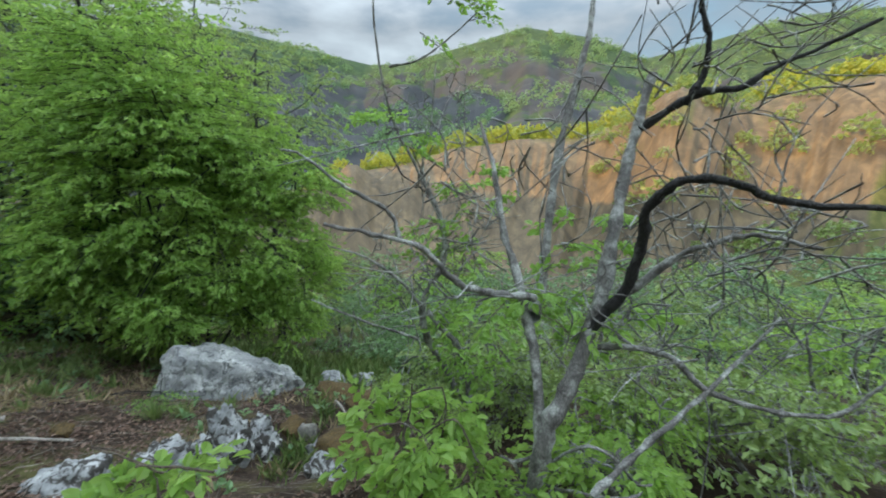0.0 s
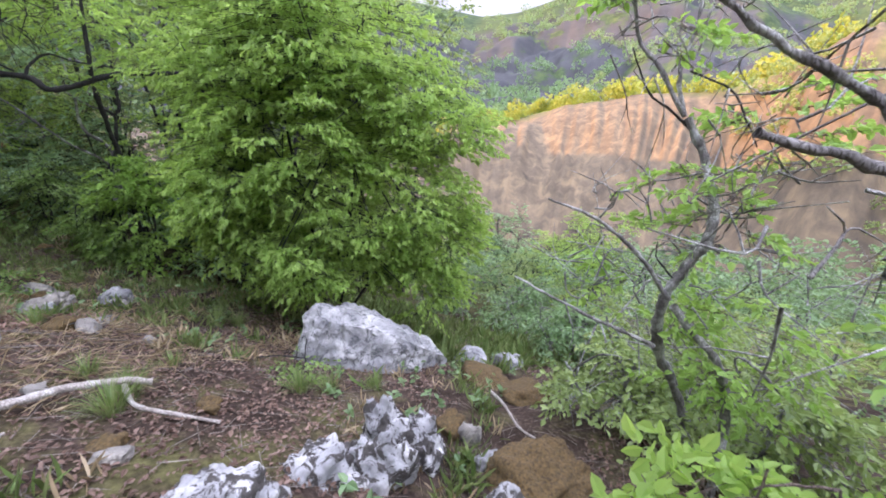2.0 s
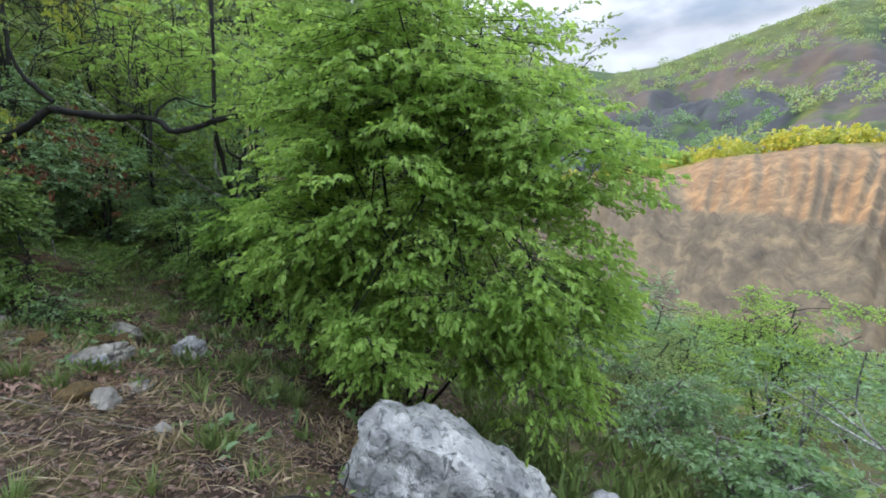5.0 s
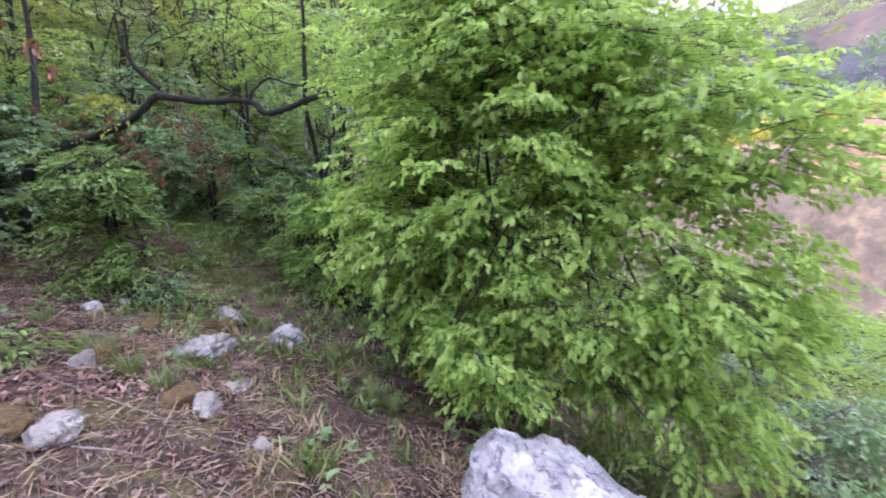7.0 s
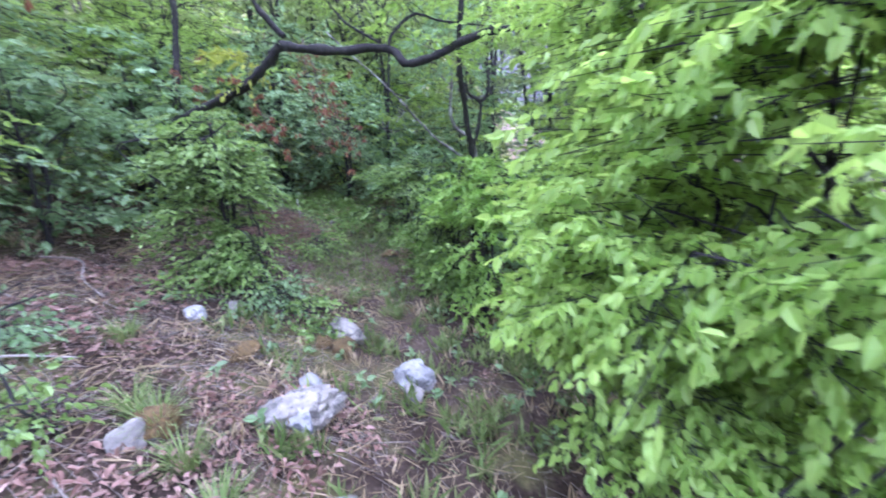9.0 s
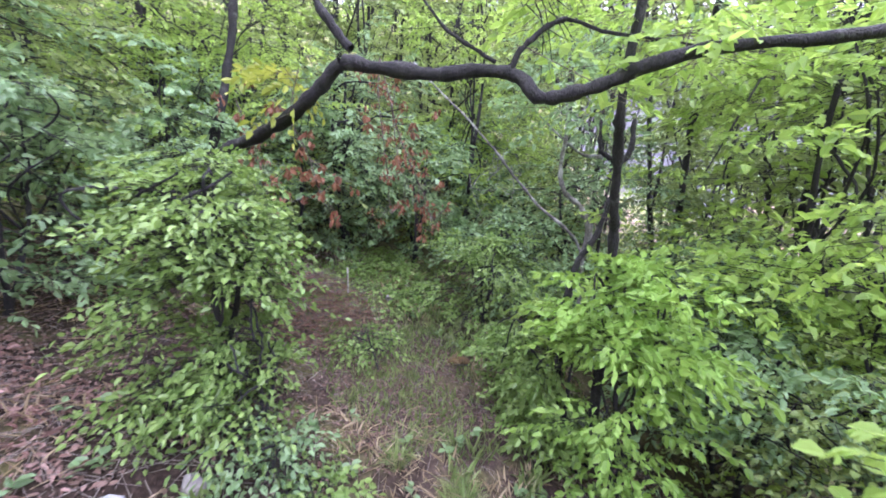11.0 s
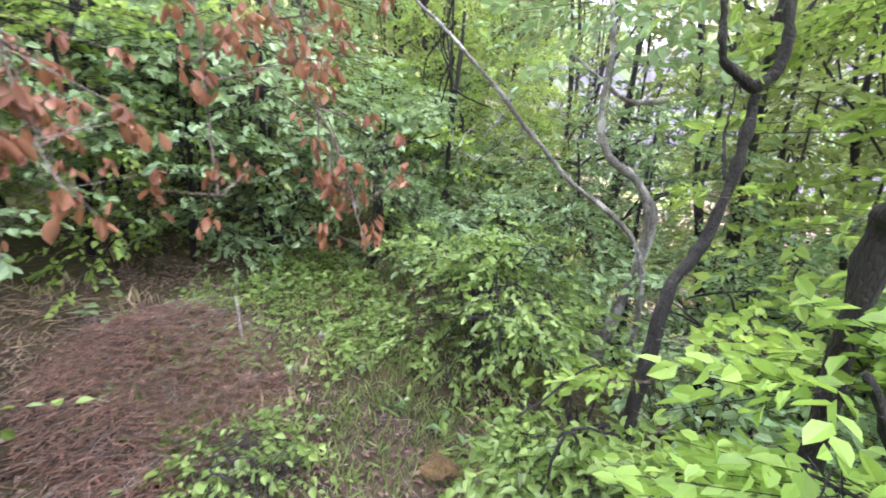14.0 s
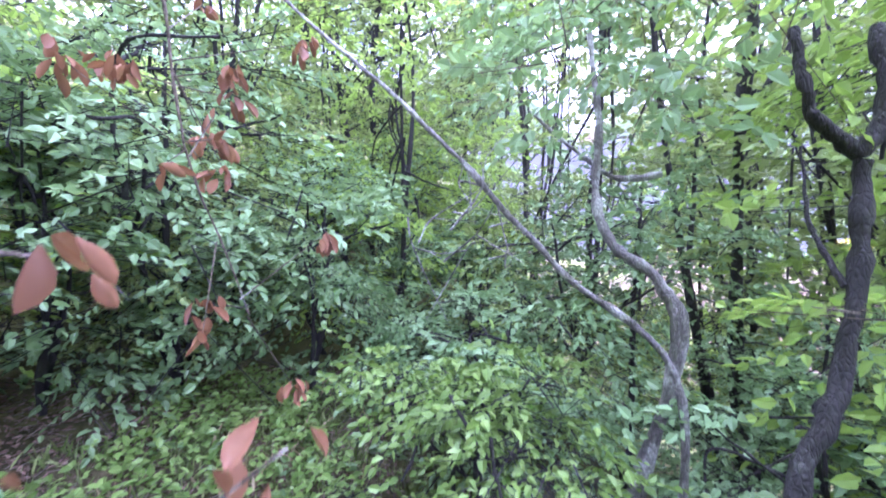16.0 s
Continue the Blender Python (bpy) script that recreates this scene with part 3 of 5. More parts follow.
rock("block", -1.45, 4.85, (0.24, 0.19, 0.16), ROCK, 17, "grey limestone block at the slope's edge", 25, 0, 10, detail=4, z=-2.86)
rock("block", -1.05, 4.98, (0.22, 0.17, 0.18), ROCK, 18, "grey limestone block at the slope's edge", -10, 0, 10, detail=4, z=-2.98)
rock("moss_cushion", -1.25, 4.25, (0.30, 0.24, 0.10), MOSS, 36, "cushion of brown moss at the slope's edge", 10, 0, 15, detail=4)
rock("moss_cushion", -0.85, 4.05, (0.26, 0.20, 0.10), MOSS, 37, "cushion of brown moss at the slope's edge", 50, 0, 15, detail=4)
rock("stone", -2.72, 3.70, (0.13, 0.11, 0.09), ROCK, 19, "small grey stone at the boulder's foot", 0, 0, 0, detail=4)
for n, (x, y, sx, sy, sz, m, lab) in enumerate([
        (-4.20, 2.94, 0.13, 0.09, 0.11, ROCK_WHITE, "pale stone standing in brown litter"),
        (-4.35, 2.86, 0.17, 0.14, 0.09, MOSS, "cushion of ochre moss over a stone"),
        (-4.50, 3.18, 0.17, 0.09, 0.06, ROCK_WHITE, "flat pale stone on brown litter"),
        (-4.15, 2.30, 0.15, 0.11, 0.10, ROCK_WHITE, "whitish stone with moss beside it"),
        (-4.28, 2.16, 0.16, 0.13, 0.09, MOSS, "ochre moss cushion beside a white stone"),
        (-5.15, 3.20, 0.20, 0.12, 0.15, ROCK, "ragged grey stone in the litter"),
        (-5.50, 4.10, 0.18, 0.14, 0.16, ROCK, "grey stone at the bush's edge"),
        (-5.10, 2.60, 0.15, 0.13, 0.09, MOSS, "moss-covered stone on the slope"),
        (-5.02, 2.52, 0.09, 0.07, 0.10, ROCK_WHITE, "small pale stone in moss"),
                (-6.02, 3.72, 0.16, 0.12, 0.09, MOSS, "mossy stone beside the white one"),
        (-6.12, 3.58, 0.10, 0.09, 0.07, MOSS, "small mossy stone beside the white one"),
        (-6.38, 2.76, 0.12, 0.09, 0.08, ROCK, "small grey stone in dead leaves"),
        (-6.55, 3.02, 0.08, 0.07, 0.07, ROCK_WHITE, "small pale stone under the shrub"),
        (-5.82, 3.02, 0.14, 0.12, 0.08, MOSS, "moss cushion in dead leaves"),
                (-5.36, 4.02, 0.12, 0.10, 0.11, ROCK_WHITE, "white stone under the bush"),
        (-3.75, 3.05, 0.07, 0.06, 0.05, ROCK_WHITE, "small pale stone in the litter"),
        (-3.25, 2.05, 0.08, 0.06, 0.05, ROCK_WHITE, "small pale stone in the litter"),
        (-8.72, 4.05, 0.09, 0.07, 0.06, ROCK_WHITE, "small white stone beside the brush"),
        (-9.02, 4.55, 0.07, 0.06, 0.05, ROCK_WHITE, "small white stone on the path"),
        (-7.85, 4.92, 0.15, 0.12, 0.08, MOSS, "mossy stone in the grass"),
        (-2.50, 1.86, 0.10, 0.08, 0.06, ROCK_WHITE, "flat pale stone in the litter")]):
    rock("moss_cushion" if m is MOSS else "stone", x, y, (0.85 * sx, 0.85 * sy, 0.8 * sz), m, 40 + n, lab, 37 * n, 0, 0, 0.3, detail=4 if max(sx, sy) > 0.15 else 3)

rock("moss_cushion", -2.53, 2.36, (0.09, 0.07, 0.05), MOSS, 94, "low cushion of orange moss in the litter", 20, 0, 0, detail=4)
rock("moss_cushion", -2.60, 1.90, (0.08, 0.07, 0.05), MOSS, 95, "low cushion of orange moss beside a stone", 70, 0, 0, detail=4)
rock("stone", -6.27, 3.83, (0.20, 0.095, 0.11), ROCK_WHITE, 91, "white elongated stone at the path", 25, 0, 8, sink=0.25, detail=4, rough=0.2)
rock("stone", -5.15, 3.20, (0.23, 0.12, 0.12), ROCK_WHITE, 92, "broken tan and white stone on bare soil", 84, 0, -8, sink=0.28, detail=5, rough=0.3, jag=0.25)
rock("stone", -5.49, 3.36, (0.10, 0.08, 0.08), ROCK, 93, "small grey stone in the litter", 20, 0, 0, sink=0.3, detail=4)

# ---------------------------------------------------------------- trees and shrubs
def spray_arrays(g, origin, way, per, twig, leaf, droop=0.25):
    """Leaves in flat alternate sprays along short twigs: base, way, normal, length, and the twigs' lines."""
    n = len(origin)
    way = unit(way)
    up = np.array([0.0, 0.0, 1.0]) + 0.45 * g.normal(size=(n, 3))
    side = unit(np.cross(up, way))
    nrm = np.cross(way, side)
    s = (np.arange(per) + 0.6) / per
    L = (twig * (0.6 + 0.8 * g.random(n)))[:, None, None]
    pos = origin[:, None] + way[:, None] * s[None, :, None] * L
    pos[..., 2] -= 0.3 * (s ** 2)[None] * L[..., 0]
    sign = np.where(np.arange(per) % 2 == 0, 1.0, -1.0)[None, :, None]
    sp = (0.9 - 0.6 * s)[None, :, None]
    d = way[:, None] * (0.55 + 0.5 * s[None, :, None]) + side[:, None] * sign * sp + 0.36 * g.normal(size=(n, per, 3))
    d[..., 2] -= droop * (0.3 + 1.5 * g.random((n, per)))
    nn = nrm[:, None] + 0.58 * g.normal(size=(n, per, 3))
    ln = leaf * (0.6 + 0.6 * g.random((n, per)))
    tip = origin + way * L[:, 0]
    tip[:, 2] -= 0.3 * L[:, 0, 0]
    return pos.reshape(-1, 3), d.reshape(-1, 3), nn.reshape(-1, 3), ln.ravel(), (origin - way * L[:, 0] * 0.5, tip)


def twig_arrays(a, b, r):
    """Thin three-sided twigs from points a to points b."""
    d = unit(b - a)
    s = unit(np.cross(d, np.array([0.3, 0.2, 1.0])))
    t = np.cross(d, s)
    ring = [s, -0.5 * s + 0.87 * t, -0.5 * s - 0.87 * t]
    v = np.stack([a + q * r for q in ring] + [b + q * r * 0.4 for q in ring], 1).reshape(-1, 3)
    o = (np.arange(len(a)) * 6)[:, None]
    f = np.concatenate([o + np.array([[k, (k + 1) % 3, 3 + (k + 1) % 3, 3 + k]]) for k in range(3)], 0)
    return v, f


def foliage(parent, lobes, sprays, per, twig, leaf, mat, seed, clump=0.9, gap=0.40, shell=0.55, floor=True, base=(0, 0, 0), twig_mat=None, name="crown", outward=0.7, droop=0.42, fan=7):
    """Flat tiers of leafy sprays on short boughs, filling ellipsoid lobes (x, y, z, rx, ry, rz), with gaps; coordinates are the thing's own."""
    g = np.random.default_rng(seed)
    lob, b = np.asarray(lobes, float), np.array(base)
    nb = sprays // fan + 1
    wt = lob[:, 3] * lob[:, 4] * lob[:, 5]
    pick = g.choice(len(lob), size=nb * 3, p=wt ** 0.6 / (wt ** 0.6).sum())
    dirs = unit(g.normal(size=(nb * 3, 3)))
    rad = (shell + (1.0 - shell) * g.random(nb * 3) ** 0.6) * (0.80 + 0.30 * g.random(nb * 3))
    o = lob[pick, :3] + dirs * rad[:, None] * lob[pick, 3:]
    keep = fbm((o[:, 0] + b[0]) * clump * 2 + 31, (o[:, 2] + b[2]) * clump * 2 + 0.7 * (o[:, 1] + b[1]) * clump * 2, 3) > gap
    o, dirs, pick = o[keep][:nb], dirs[keep][:nb], pick[keep][:nb]
    span = np.clip(0.62 * lob[pick, 3:5].min(1), 0.12, 0.62) * (0.7 + 0.6 * g.random(len(o)))
    out = dirs * outward + 0.35 * g.normal(size=o.shape)
    out[:, 2] = out[:, 2] * 0.35 + 0.10
    out = unit(out)
    side = unit(np.cross(np.array([0.0, 0.0, 1.0]) + 0.25 * g.normal(size=o.shape), out))
    s = (np.arange(fan) + 0.5) / fan
    sign = np.where(np.arange(fan) % 2 == 0, 1.0, -1.0)
    L = span[:, None, None]
    pos = o[:, None] + out[:, None] * (s[None, :, None] - 0.45) * L + side[:, None] * (sign * 0.10)[None, :, None] * L
    pos[..., 2] -= 0.35 * (s ** 2)[None] * L[..., 0]
    way = out[:, None] * (0.45 + 0.6 * s)[None, :, None] + side[:, None] * (sign * (0.95 - 0.6 * s))[None, :, None] + 0.22 * g.normal(size=pos.shape)
    way[..., 2] *= 0.5
    pos, way = pos.reshape(-1, 3), way.reshape(-1, 3)
    if floor:
        up = pos[:, 2] + b[2] > ground_z(pos[:, 0] + b[0], pos[:, 1] + b[1]) + 0.10
        pos, way = pos[up], way[up]
    p, d, n, ln, (ta, tb) = spray_arrays(g, pos, way, per, twig, leaf, droop)
    part(name, leaf_mesh(name, p, d, n, ln, mat), parent)
    thin = 0.0022 * min(1.0, lob[:, 3].mean() / 0.35)
    tip = o + out * 0.55 * span[:, None]
    tip[:, 2] -= 0.35 * span
    v, f = joined([twig_arrays(ta, tb, thin), twig_arrays(o - out * 0.6 * span[:, None], tip, thin * 2)])
    part("twigwork", mesh_from("twigwork", v, f, twig_mat or TWIG), parent, kind="stuff")


def limb(parent, pts, r0, r1, mat, seed, name="limb", sides=7, bend=0.0):
    line = smooth_line(pts, max(8, 6 * len(pts)))
    if bend:
        g = np.random.default_rng(seed)
        line[1:] += bend * np.cumsum(g.normal(size=(len(line) - 1, 3)), 0) * 0.2
    v, f = tube_arrays(line, r0, r1, sides, 0.22, seed)
    return part(name, mesh_from(name, v, f, mat, True), parent)


def grown_tree(name, base, stems, lobes, sprays, per, twig, leaf, mat, seed, label, category="tree", bark=None, r0=0.07, group="", branches=4, **kw):
    """A tree or shrub: stems from the base to lobes, side branches, and sprays of leaves. Coordinates relative to the base."""
    bark = bark or BARK
    top = thing(name, base, label, category, group)
    g = np.random.default_rng(seed)
    for s, pts in enumerate(stems):
        limb(top, pts, r0 * (1.0 if s == 0 else 0.75), r0 * 0.25, bark, seed + s, "trunk" if s == 0 else "stem", 8, 0.035)
    k = 0
    for lobe in lobes:
        c, rr = np.array(lobe[:3]), np.array(lobe[3:])
        stem = np.array(stems[int(g.integers(len(stems)))], float)
        for b in range(branches):
            start = smooth_line(stem, 12)[int(g.integers(4, 12))]
            d = unit(g.normal(size=3))
            d[2] = abs(d[2]) * 0.6
            end = c + d * rr * 0.85
            mid = (start + end) / 2 + 0.12 * g.normal(size=3) + np.array([0, 0, 0.08])
            limb(top, [start, mid, end], r0 * 0.33, 0.006, bark, seed + 50 + k, "branch", 5, 0.02)
            k += 1
    foliage(top, lobes, sprays, per, twig, leaf, mat, seed + 7, base=base, twig_mat=bark, **kw)
    return top


# the large hornbeam bush beside the boulder
bx, by = -3.45, 5.15
bz = gz(bx, by)
BUSH_LOBES = [(-3.65, 5.15, -0.35, 1.10, 1.0, 1.1), (-3.75, 5.45, 1.05, 1.2, 1.1, 1.0), (-3.98, 4.46, -0.85, 0.62, 0.48, 0.45), (-4.05, 4.42, -1.42, 0.50, 0.42, 0.32), (-3.12, 4.42, -1.62, 0.44, 0.36, 0.36),
    (-2.55, 5.25, -0.95, 0.90, 0.75, 0.65), (-2.0, 5.35, -1.55, 0.62, 0.55, 0.50), (-2.75, 5.55, 0.05, 0.85, 0.8, 0.65), (-3.35, 4.55, -0.35, 0.68, 0.45, 0.50), (-4.45, 5.2, 0.35, 0.75, 0.75, 0.9), (-3.2, 4.75, -1.05, 0.8, 0.5, 0.5), (-4.4, 5.0, -1.1, 0.6, 0.6, 0.6), (-3.2, 5.1, 0.6, 0.9, 0.8, 0.6), (-3.65, 4.75, -1.75, 0.7, 0.45, 0.42), (-2.75, 5.0, -1.75, 0.7, 0.5, 0.42), (-2.25, 5.55, -0.25, 0.75, 0.7, 0.55), (-2.2, 5.0, -2.0, 0.5, 0.4, 0.35), (-4.3, 5.3, -1.8, 0.6, 0.6, 0.5), (-2.95, 4.75, -1.35, 0.65, 0.42, 0.45)]
bush = grown_tree("hornbeam_bush", (bx, by, bz),
    [[(0, 0, -0.1), (-0.1, 0, 1.2), (-0.4, 0.1, 2.4), (-0.5, 0.2, 4.2)], [(0.1, 0.05, -0.1), (0.35, 0.1, 1.2), (0.5, 0.2, 2.6), (0.55, 0.4, 3.6)],
     [(-0.1, -0.1, -0.1), (-0.5, -0.2, 1.3), (-0.85, -0.1, 2.7), (-1.0, 0.05, 3.8)], [(0.05, 0.1, -0.1), (0.8, 0.2, 0.9), (1.3, 0.2, 1.5)]],
    [(x - bx, y - by, z - bz, rx, ry, rz) for x, y, z, rx, ry, rz in BUSH_LOBES],
    11000, 8, 0.16, 0.058, LEAF_BRIGHT, 21, "broad hornbeam bush with dense fresh green leaves", "bush", BARK, 0.026, branches=2, gap=0.38, clump=1.3, shell=0.5, droop=0.85)

# the half-dead tree at the drop
dead = thing("half_dead_tree", (0.5, 1.85, gz(0.5, 1.85)), "gnarled half-dead tree with lichen-grey bare branches", "tree")
dead_base = np.array(dead.location)


def world_limb(parent, pts, r0, r1, mat, seed, name="limb", sides=9, bend=0.018):
    return limb(parent, np.array(pts) - np.array(parent.location), r0, r1, mat, seed, name, sides, bend)


world_limb(dead, [(0.46, 1.80, -2.0), (0.50, 1.74, -1.40), (0.63, 1.81, -1.08), (0.77, 1.90, -0.70), (0.84, 1.97, -0.37), (0.94, 2.13, -0.02), (1.10, 2.32, 0.48)], 0.052, 0.024, BARK_GREY, 1, "trunk")
world_limb(dead, [(0.71, 1.87, -0.83), (0.86, 1.81, -0.61), (0.90, 1.76, -0.38), (0.89, 1.69, -0.22), (0.97, 1.61, -0.12), (1.08, 1.52, -0.10), (1.22, 1.42, -0.16), (1.48, 1.29, -0.17)], 0.030, 0.010, BARK, 2)
world_limb(dead, [(0.46, 1.85, -2.0), (0.47, 1.79, -1.35), (0.45, 2.06, -0.82), (0.37, 2.27, -0.43), (0.32, 2.48, -0.05), (0.25, 2.66, 0.24)], 0.036, 0.010, BARK_GREY, 3)
world_limb(dead, [(0.47, 1.98, -0.69), (0.18, 1.86, -0.61), (0.04, 1.79, -0.52), (-0.11, 1.74, -0.36), (-0.35, 1.71, -0.28), (-0.50, 1.67, -0.24)], 0.019, 0.007, BARK_GREY, 4)
world_limb(dead, [(-0.19, 1.79, -0.35), (-0.24, 1.80, -0.21), (-0.36, 1.80, -0.12), (-0.55, 1.80, 0.02), (-0.66, 1.79, 0.08)], 0.012, 0.005, BARK_GREY, 5)
world_limb(dead, [(0.48, 2.03, -0.81), (0.60, 2.35, -0.65), (0.75, 2.68, 0.02), (0.86, 2.82, 0.45), (0.98, 2.94, 0.86), (1.01, 3.05, 1.20)], 0.036, 0.014, BARK_GREY, 6)
world_limb(dead, [(1.02, 2.20, 0.16), (1.25, 2.09, 0.33), (1.44, 2.03, 0.37), (1.62, 1.98, 0.47), (1.93, 1.90, 0.63)], 0.022, 0.008, BARK, 7)
world_limb(dead, [(1.19, 2.10, 0.27), (1.25, 2.07, 0.43), (1.21, 2.08, 0.63), (1.15, 2.10, 0.83)], 0.019, 0.010, BARK, 8)
world_limb(dead, [(0.83, 1.85, -0.65), (1.05, 1.76, -0.43), (1.25, 1.64, -0.31), (1.45, 1.51, -0.33)], 0.019, 0.007, BARK_GREY, 9)
world_limb(dead, [(0.71, 1.85, -0.89), (1.00, 1.67, -0.83), (1.13, 1.54, -0.94), (1.48, 1.43, -0.94), (1.68, 1.38, -0.71)], 0.017, 0.006, BARK_GREY, 10)
world_limb(dead, [(0.56, 1.29, -1.23), (0.82, 1.40, -1.10), (1.09, 1.51, -0.95), (1.53, 1.73, -0.69)], 0.017, 0.007, BARK_GREY, 11)


def bare_twigs(parent, boxes, count, seed, length=0.45, mat=None):
    """Crooked bare twigs in boxes (x, y, z, half sizes), each forking once."""
    g = np.random.default_rng(seed)
    arr = []
    for k in range(count):
        c = np.array(boxes[k % len(boxes)], float)
        p = c[:3] + c[3:] * g.uniform(-1, 1, 3)
        d = unit(g.normal(size=3) + np.array([0.2, 0, 0.25]))
        L = length * (0.5 + g.random())
        pts = [p, p + d * L * 0.4 + 0.05 * g.normal(size=3), p + d * L + 0.10 * g.normal(size=3)]
        arr.append(tube_arrays(smooth_line(pts, 7), 0.006, 0.002, 4, 0.1, k))
        q = unit(d + 0.8 * g.normal(size=3))
        arr.append(tube_arrays(smooth_line([pts[1], pts[1] + q * L * 0.3, pts[1] + q * L * 0.55 + 0.04 * g.normal(size=3)], 5), 0.004, 0.0015, 4, 0.1, k))
    v, f = joined(arr)
    part("twigwork", mesh_from("twigwork", v, f, mat or BARK_GREY, True), parent, kind="stuff")


_o = -dead_base
bare_twigs(dead, [(*(np.array((1.15, 1.8, -0.75)) + _o), 0.55, 0.25, 0.35), (*(np.array((0.95, 2.0, -0.1)) + _o), 0.4, 0.25, 0.45), (*(np.array((0.15, 2.1, -0.25)) + _o), 0.4, 0.35, 0.5), (*(np.array((1.45, 1.7, -0.4)) + _o), 0.4, 0.25, 0.35), (*(np.array((1.4, 2.05, 0.5)) + _o), 0.5, 0.2, 0.35)], 190, 4, 0.38)
foliage(dead, [(-0.15, 0.45, 1.1, 0.4, 0.4, 0.35), (0.25, 0.4, 1.15, 0.35, 0.3, 0.3), (0.4, 0.6, 1.5, 0.25, 0.25, 0.25)], 120, 7, 0.15, 0.062, LEAF_LUSH, 61, base=tuple(dead_base), gap=0.3)

# second thin tree behind it, with leaves
thin = thing("thin_tree", (0.0, 3.2, gz(0.0, 3.2)), "slender twisted tree with sparse young leaves beside the drop", "tree")
for pts, r0, r1, bark, seed, name in [
        ([(0.18, 3.22, -2.75), (0.15, 3.22, -2.12), (0.02, 3.22, -1.75), (-0.10, 3.20, -1.55), (-0.16, 3.12, -1.34), (-0.17, 3.06, -1.11), (-0.11, 3.07, -0.96), (-0.03, 3.09, -0.81), (0.0, 3.15, -0.69), (-0.01, 3.22, -0.56), (-0.05, 3.30, -0.41), (-0.14, 3.37, -0.22)], 0.040, 0.024, BARK_GREY, 12, "trunk"),
        ([(0.20, 2.92, -2.5), (0.21, 2.97, -1.80), (0.13, 3.0, -1.46), (0.02, 3.03, -1.32), (-0.13, 3.06, -1.16)], 0.034, 0.024, BARK_GREY, 17, "stem"),
        ([(-0.14, 3.37, -0.22), (-0.28, 3.52, 0.05), (-0.37, 3.64, 0.20), (-0.46, 3.50, 0.50), (-0.53, 3.46, 0.98), (-0.54, 3.5, 1.67)], 0.018, 0.008, BARK_GREY, 19, "limb"),
        ([(-0.14, 3.37, -0.22), (-0.17, 3.45, -0.06), (-0.16, 3.50, 0.04), (-0.12, 3.55, 0.17), (-0.09, 3.60, 0.32), (-0.05, 3.65, 0.8)], 0.018, 0.007, BARK_GREY, 20, "limb"),
        ([(-0.42, 3.42, 0.72), (-0.19, 3.37, 0.76), (0.06, 3.40, 0.94), (0.33, 3.47, 1.20)], 0.013, 0.005, BARK_GREY, 13, "limb"),
        ([(-0.11, 3.36, -0.28), (-0.20, 3.35, -0.20), (-0.33, 3.33, -0.11), (-0.39, 3.33, 0.0), (-0.44, 3.33, 0.11)], 0.010, 0.004, BARK, 14, "limb"),
        ([(-0.12, 3.48, 0.01), (0.03, 3.30, -0.10), (0.10, 3.25, -0.24), (0.14, 3.20, -0.36)], 0.008, 0.004, BARK, 15, "limb"),
        ([(-0.01, 3.20, -0.61), (0.03, 3.10, -0.59), (0.08, 3.0, -0.52), (0.13, 2.95, -0.48)], 0.007, 0.003, BARK_GREY, 18, "limb"),
        ([(-0.04, 3.09, -0.83), (0.02, 3.0, -0.68), (0.04, 2.95, -0.60)], 0.007, 0.003, BARK_GREY, 21, "limb"),
        ([(-0.13, 3.06, -1.03), (-0.22, 3.10, -0.93), (-0.24, 3.10, -0.85)], 0.007, 0.004, BARK, 22, "limb"),
        ([(-0.16, 3.01, -1.12), (-0.31, 2.98, -0.92), (-0.49, 2.93, -0.75), (-0.64, 2.87, -0.66), (-0.82, 2.79, -0.58)], 0.018, 0.005, BARK_GREY, 15, "limb"),
        ([(-0.20, 2.98, -1.38), (-0.41, 2.90, -1.26), (-0.60, 2.83, -1.16), (-0.80, 2.76, -1.04), (-0.94, 2.70, -0.95)], 0.015, 0.005, BARK_GREY, 16, "limb")]:
    world_limb(thin, pts, 0.78 * r0, 0.85 * r1, bark, seed, name, 9, 0.008)
tz = thin.location[2]
foliage(thin, [(-0.15, 0.1, -0.45 - tz, 0.28, 0.3, 0.22), (0.1, 0.0, -0.75 - tz, 0.3, 0.3, 0.22), (0.2, 0.0, -0.25 - tz, 0.3, 0.3, 0.25), (-0.3, 0.2, 0.3 - tz, 0.35, 0.3, 0.25), (-0.2, 0.0, -1.2 - tz, 0.35, 0.3, 0.3), (0.3, 0.1, -1.5 - tz, 0.5, 0.4, 0.4), (0.1, 0.2, 1.1 - tz, 0.3, 0.3, 0.25)], 330, 6, 0.13, 0.055, LEAF_LUSH, 62, base=tuple(thin.location), gap=0.3, fan=5)
bare_twigs(thin, [(-0.3, 0.0, -0.9 - tz, 0.45, 0.3, 0.35), (0.1, 0.0, -0.5 - tz, 0.3, 0.3, 0.4), (-0.2, 0.3, 0.3 - tz, 0.35, 0.3, 0.4)], 110, 9, 0.28)

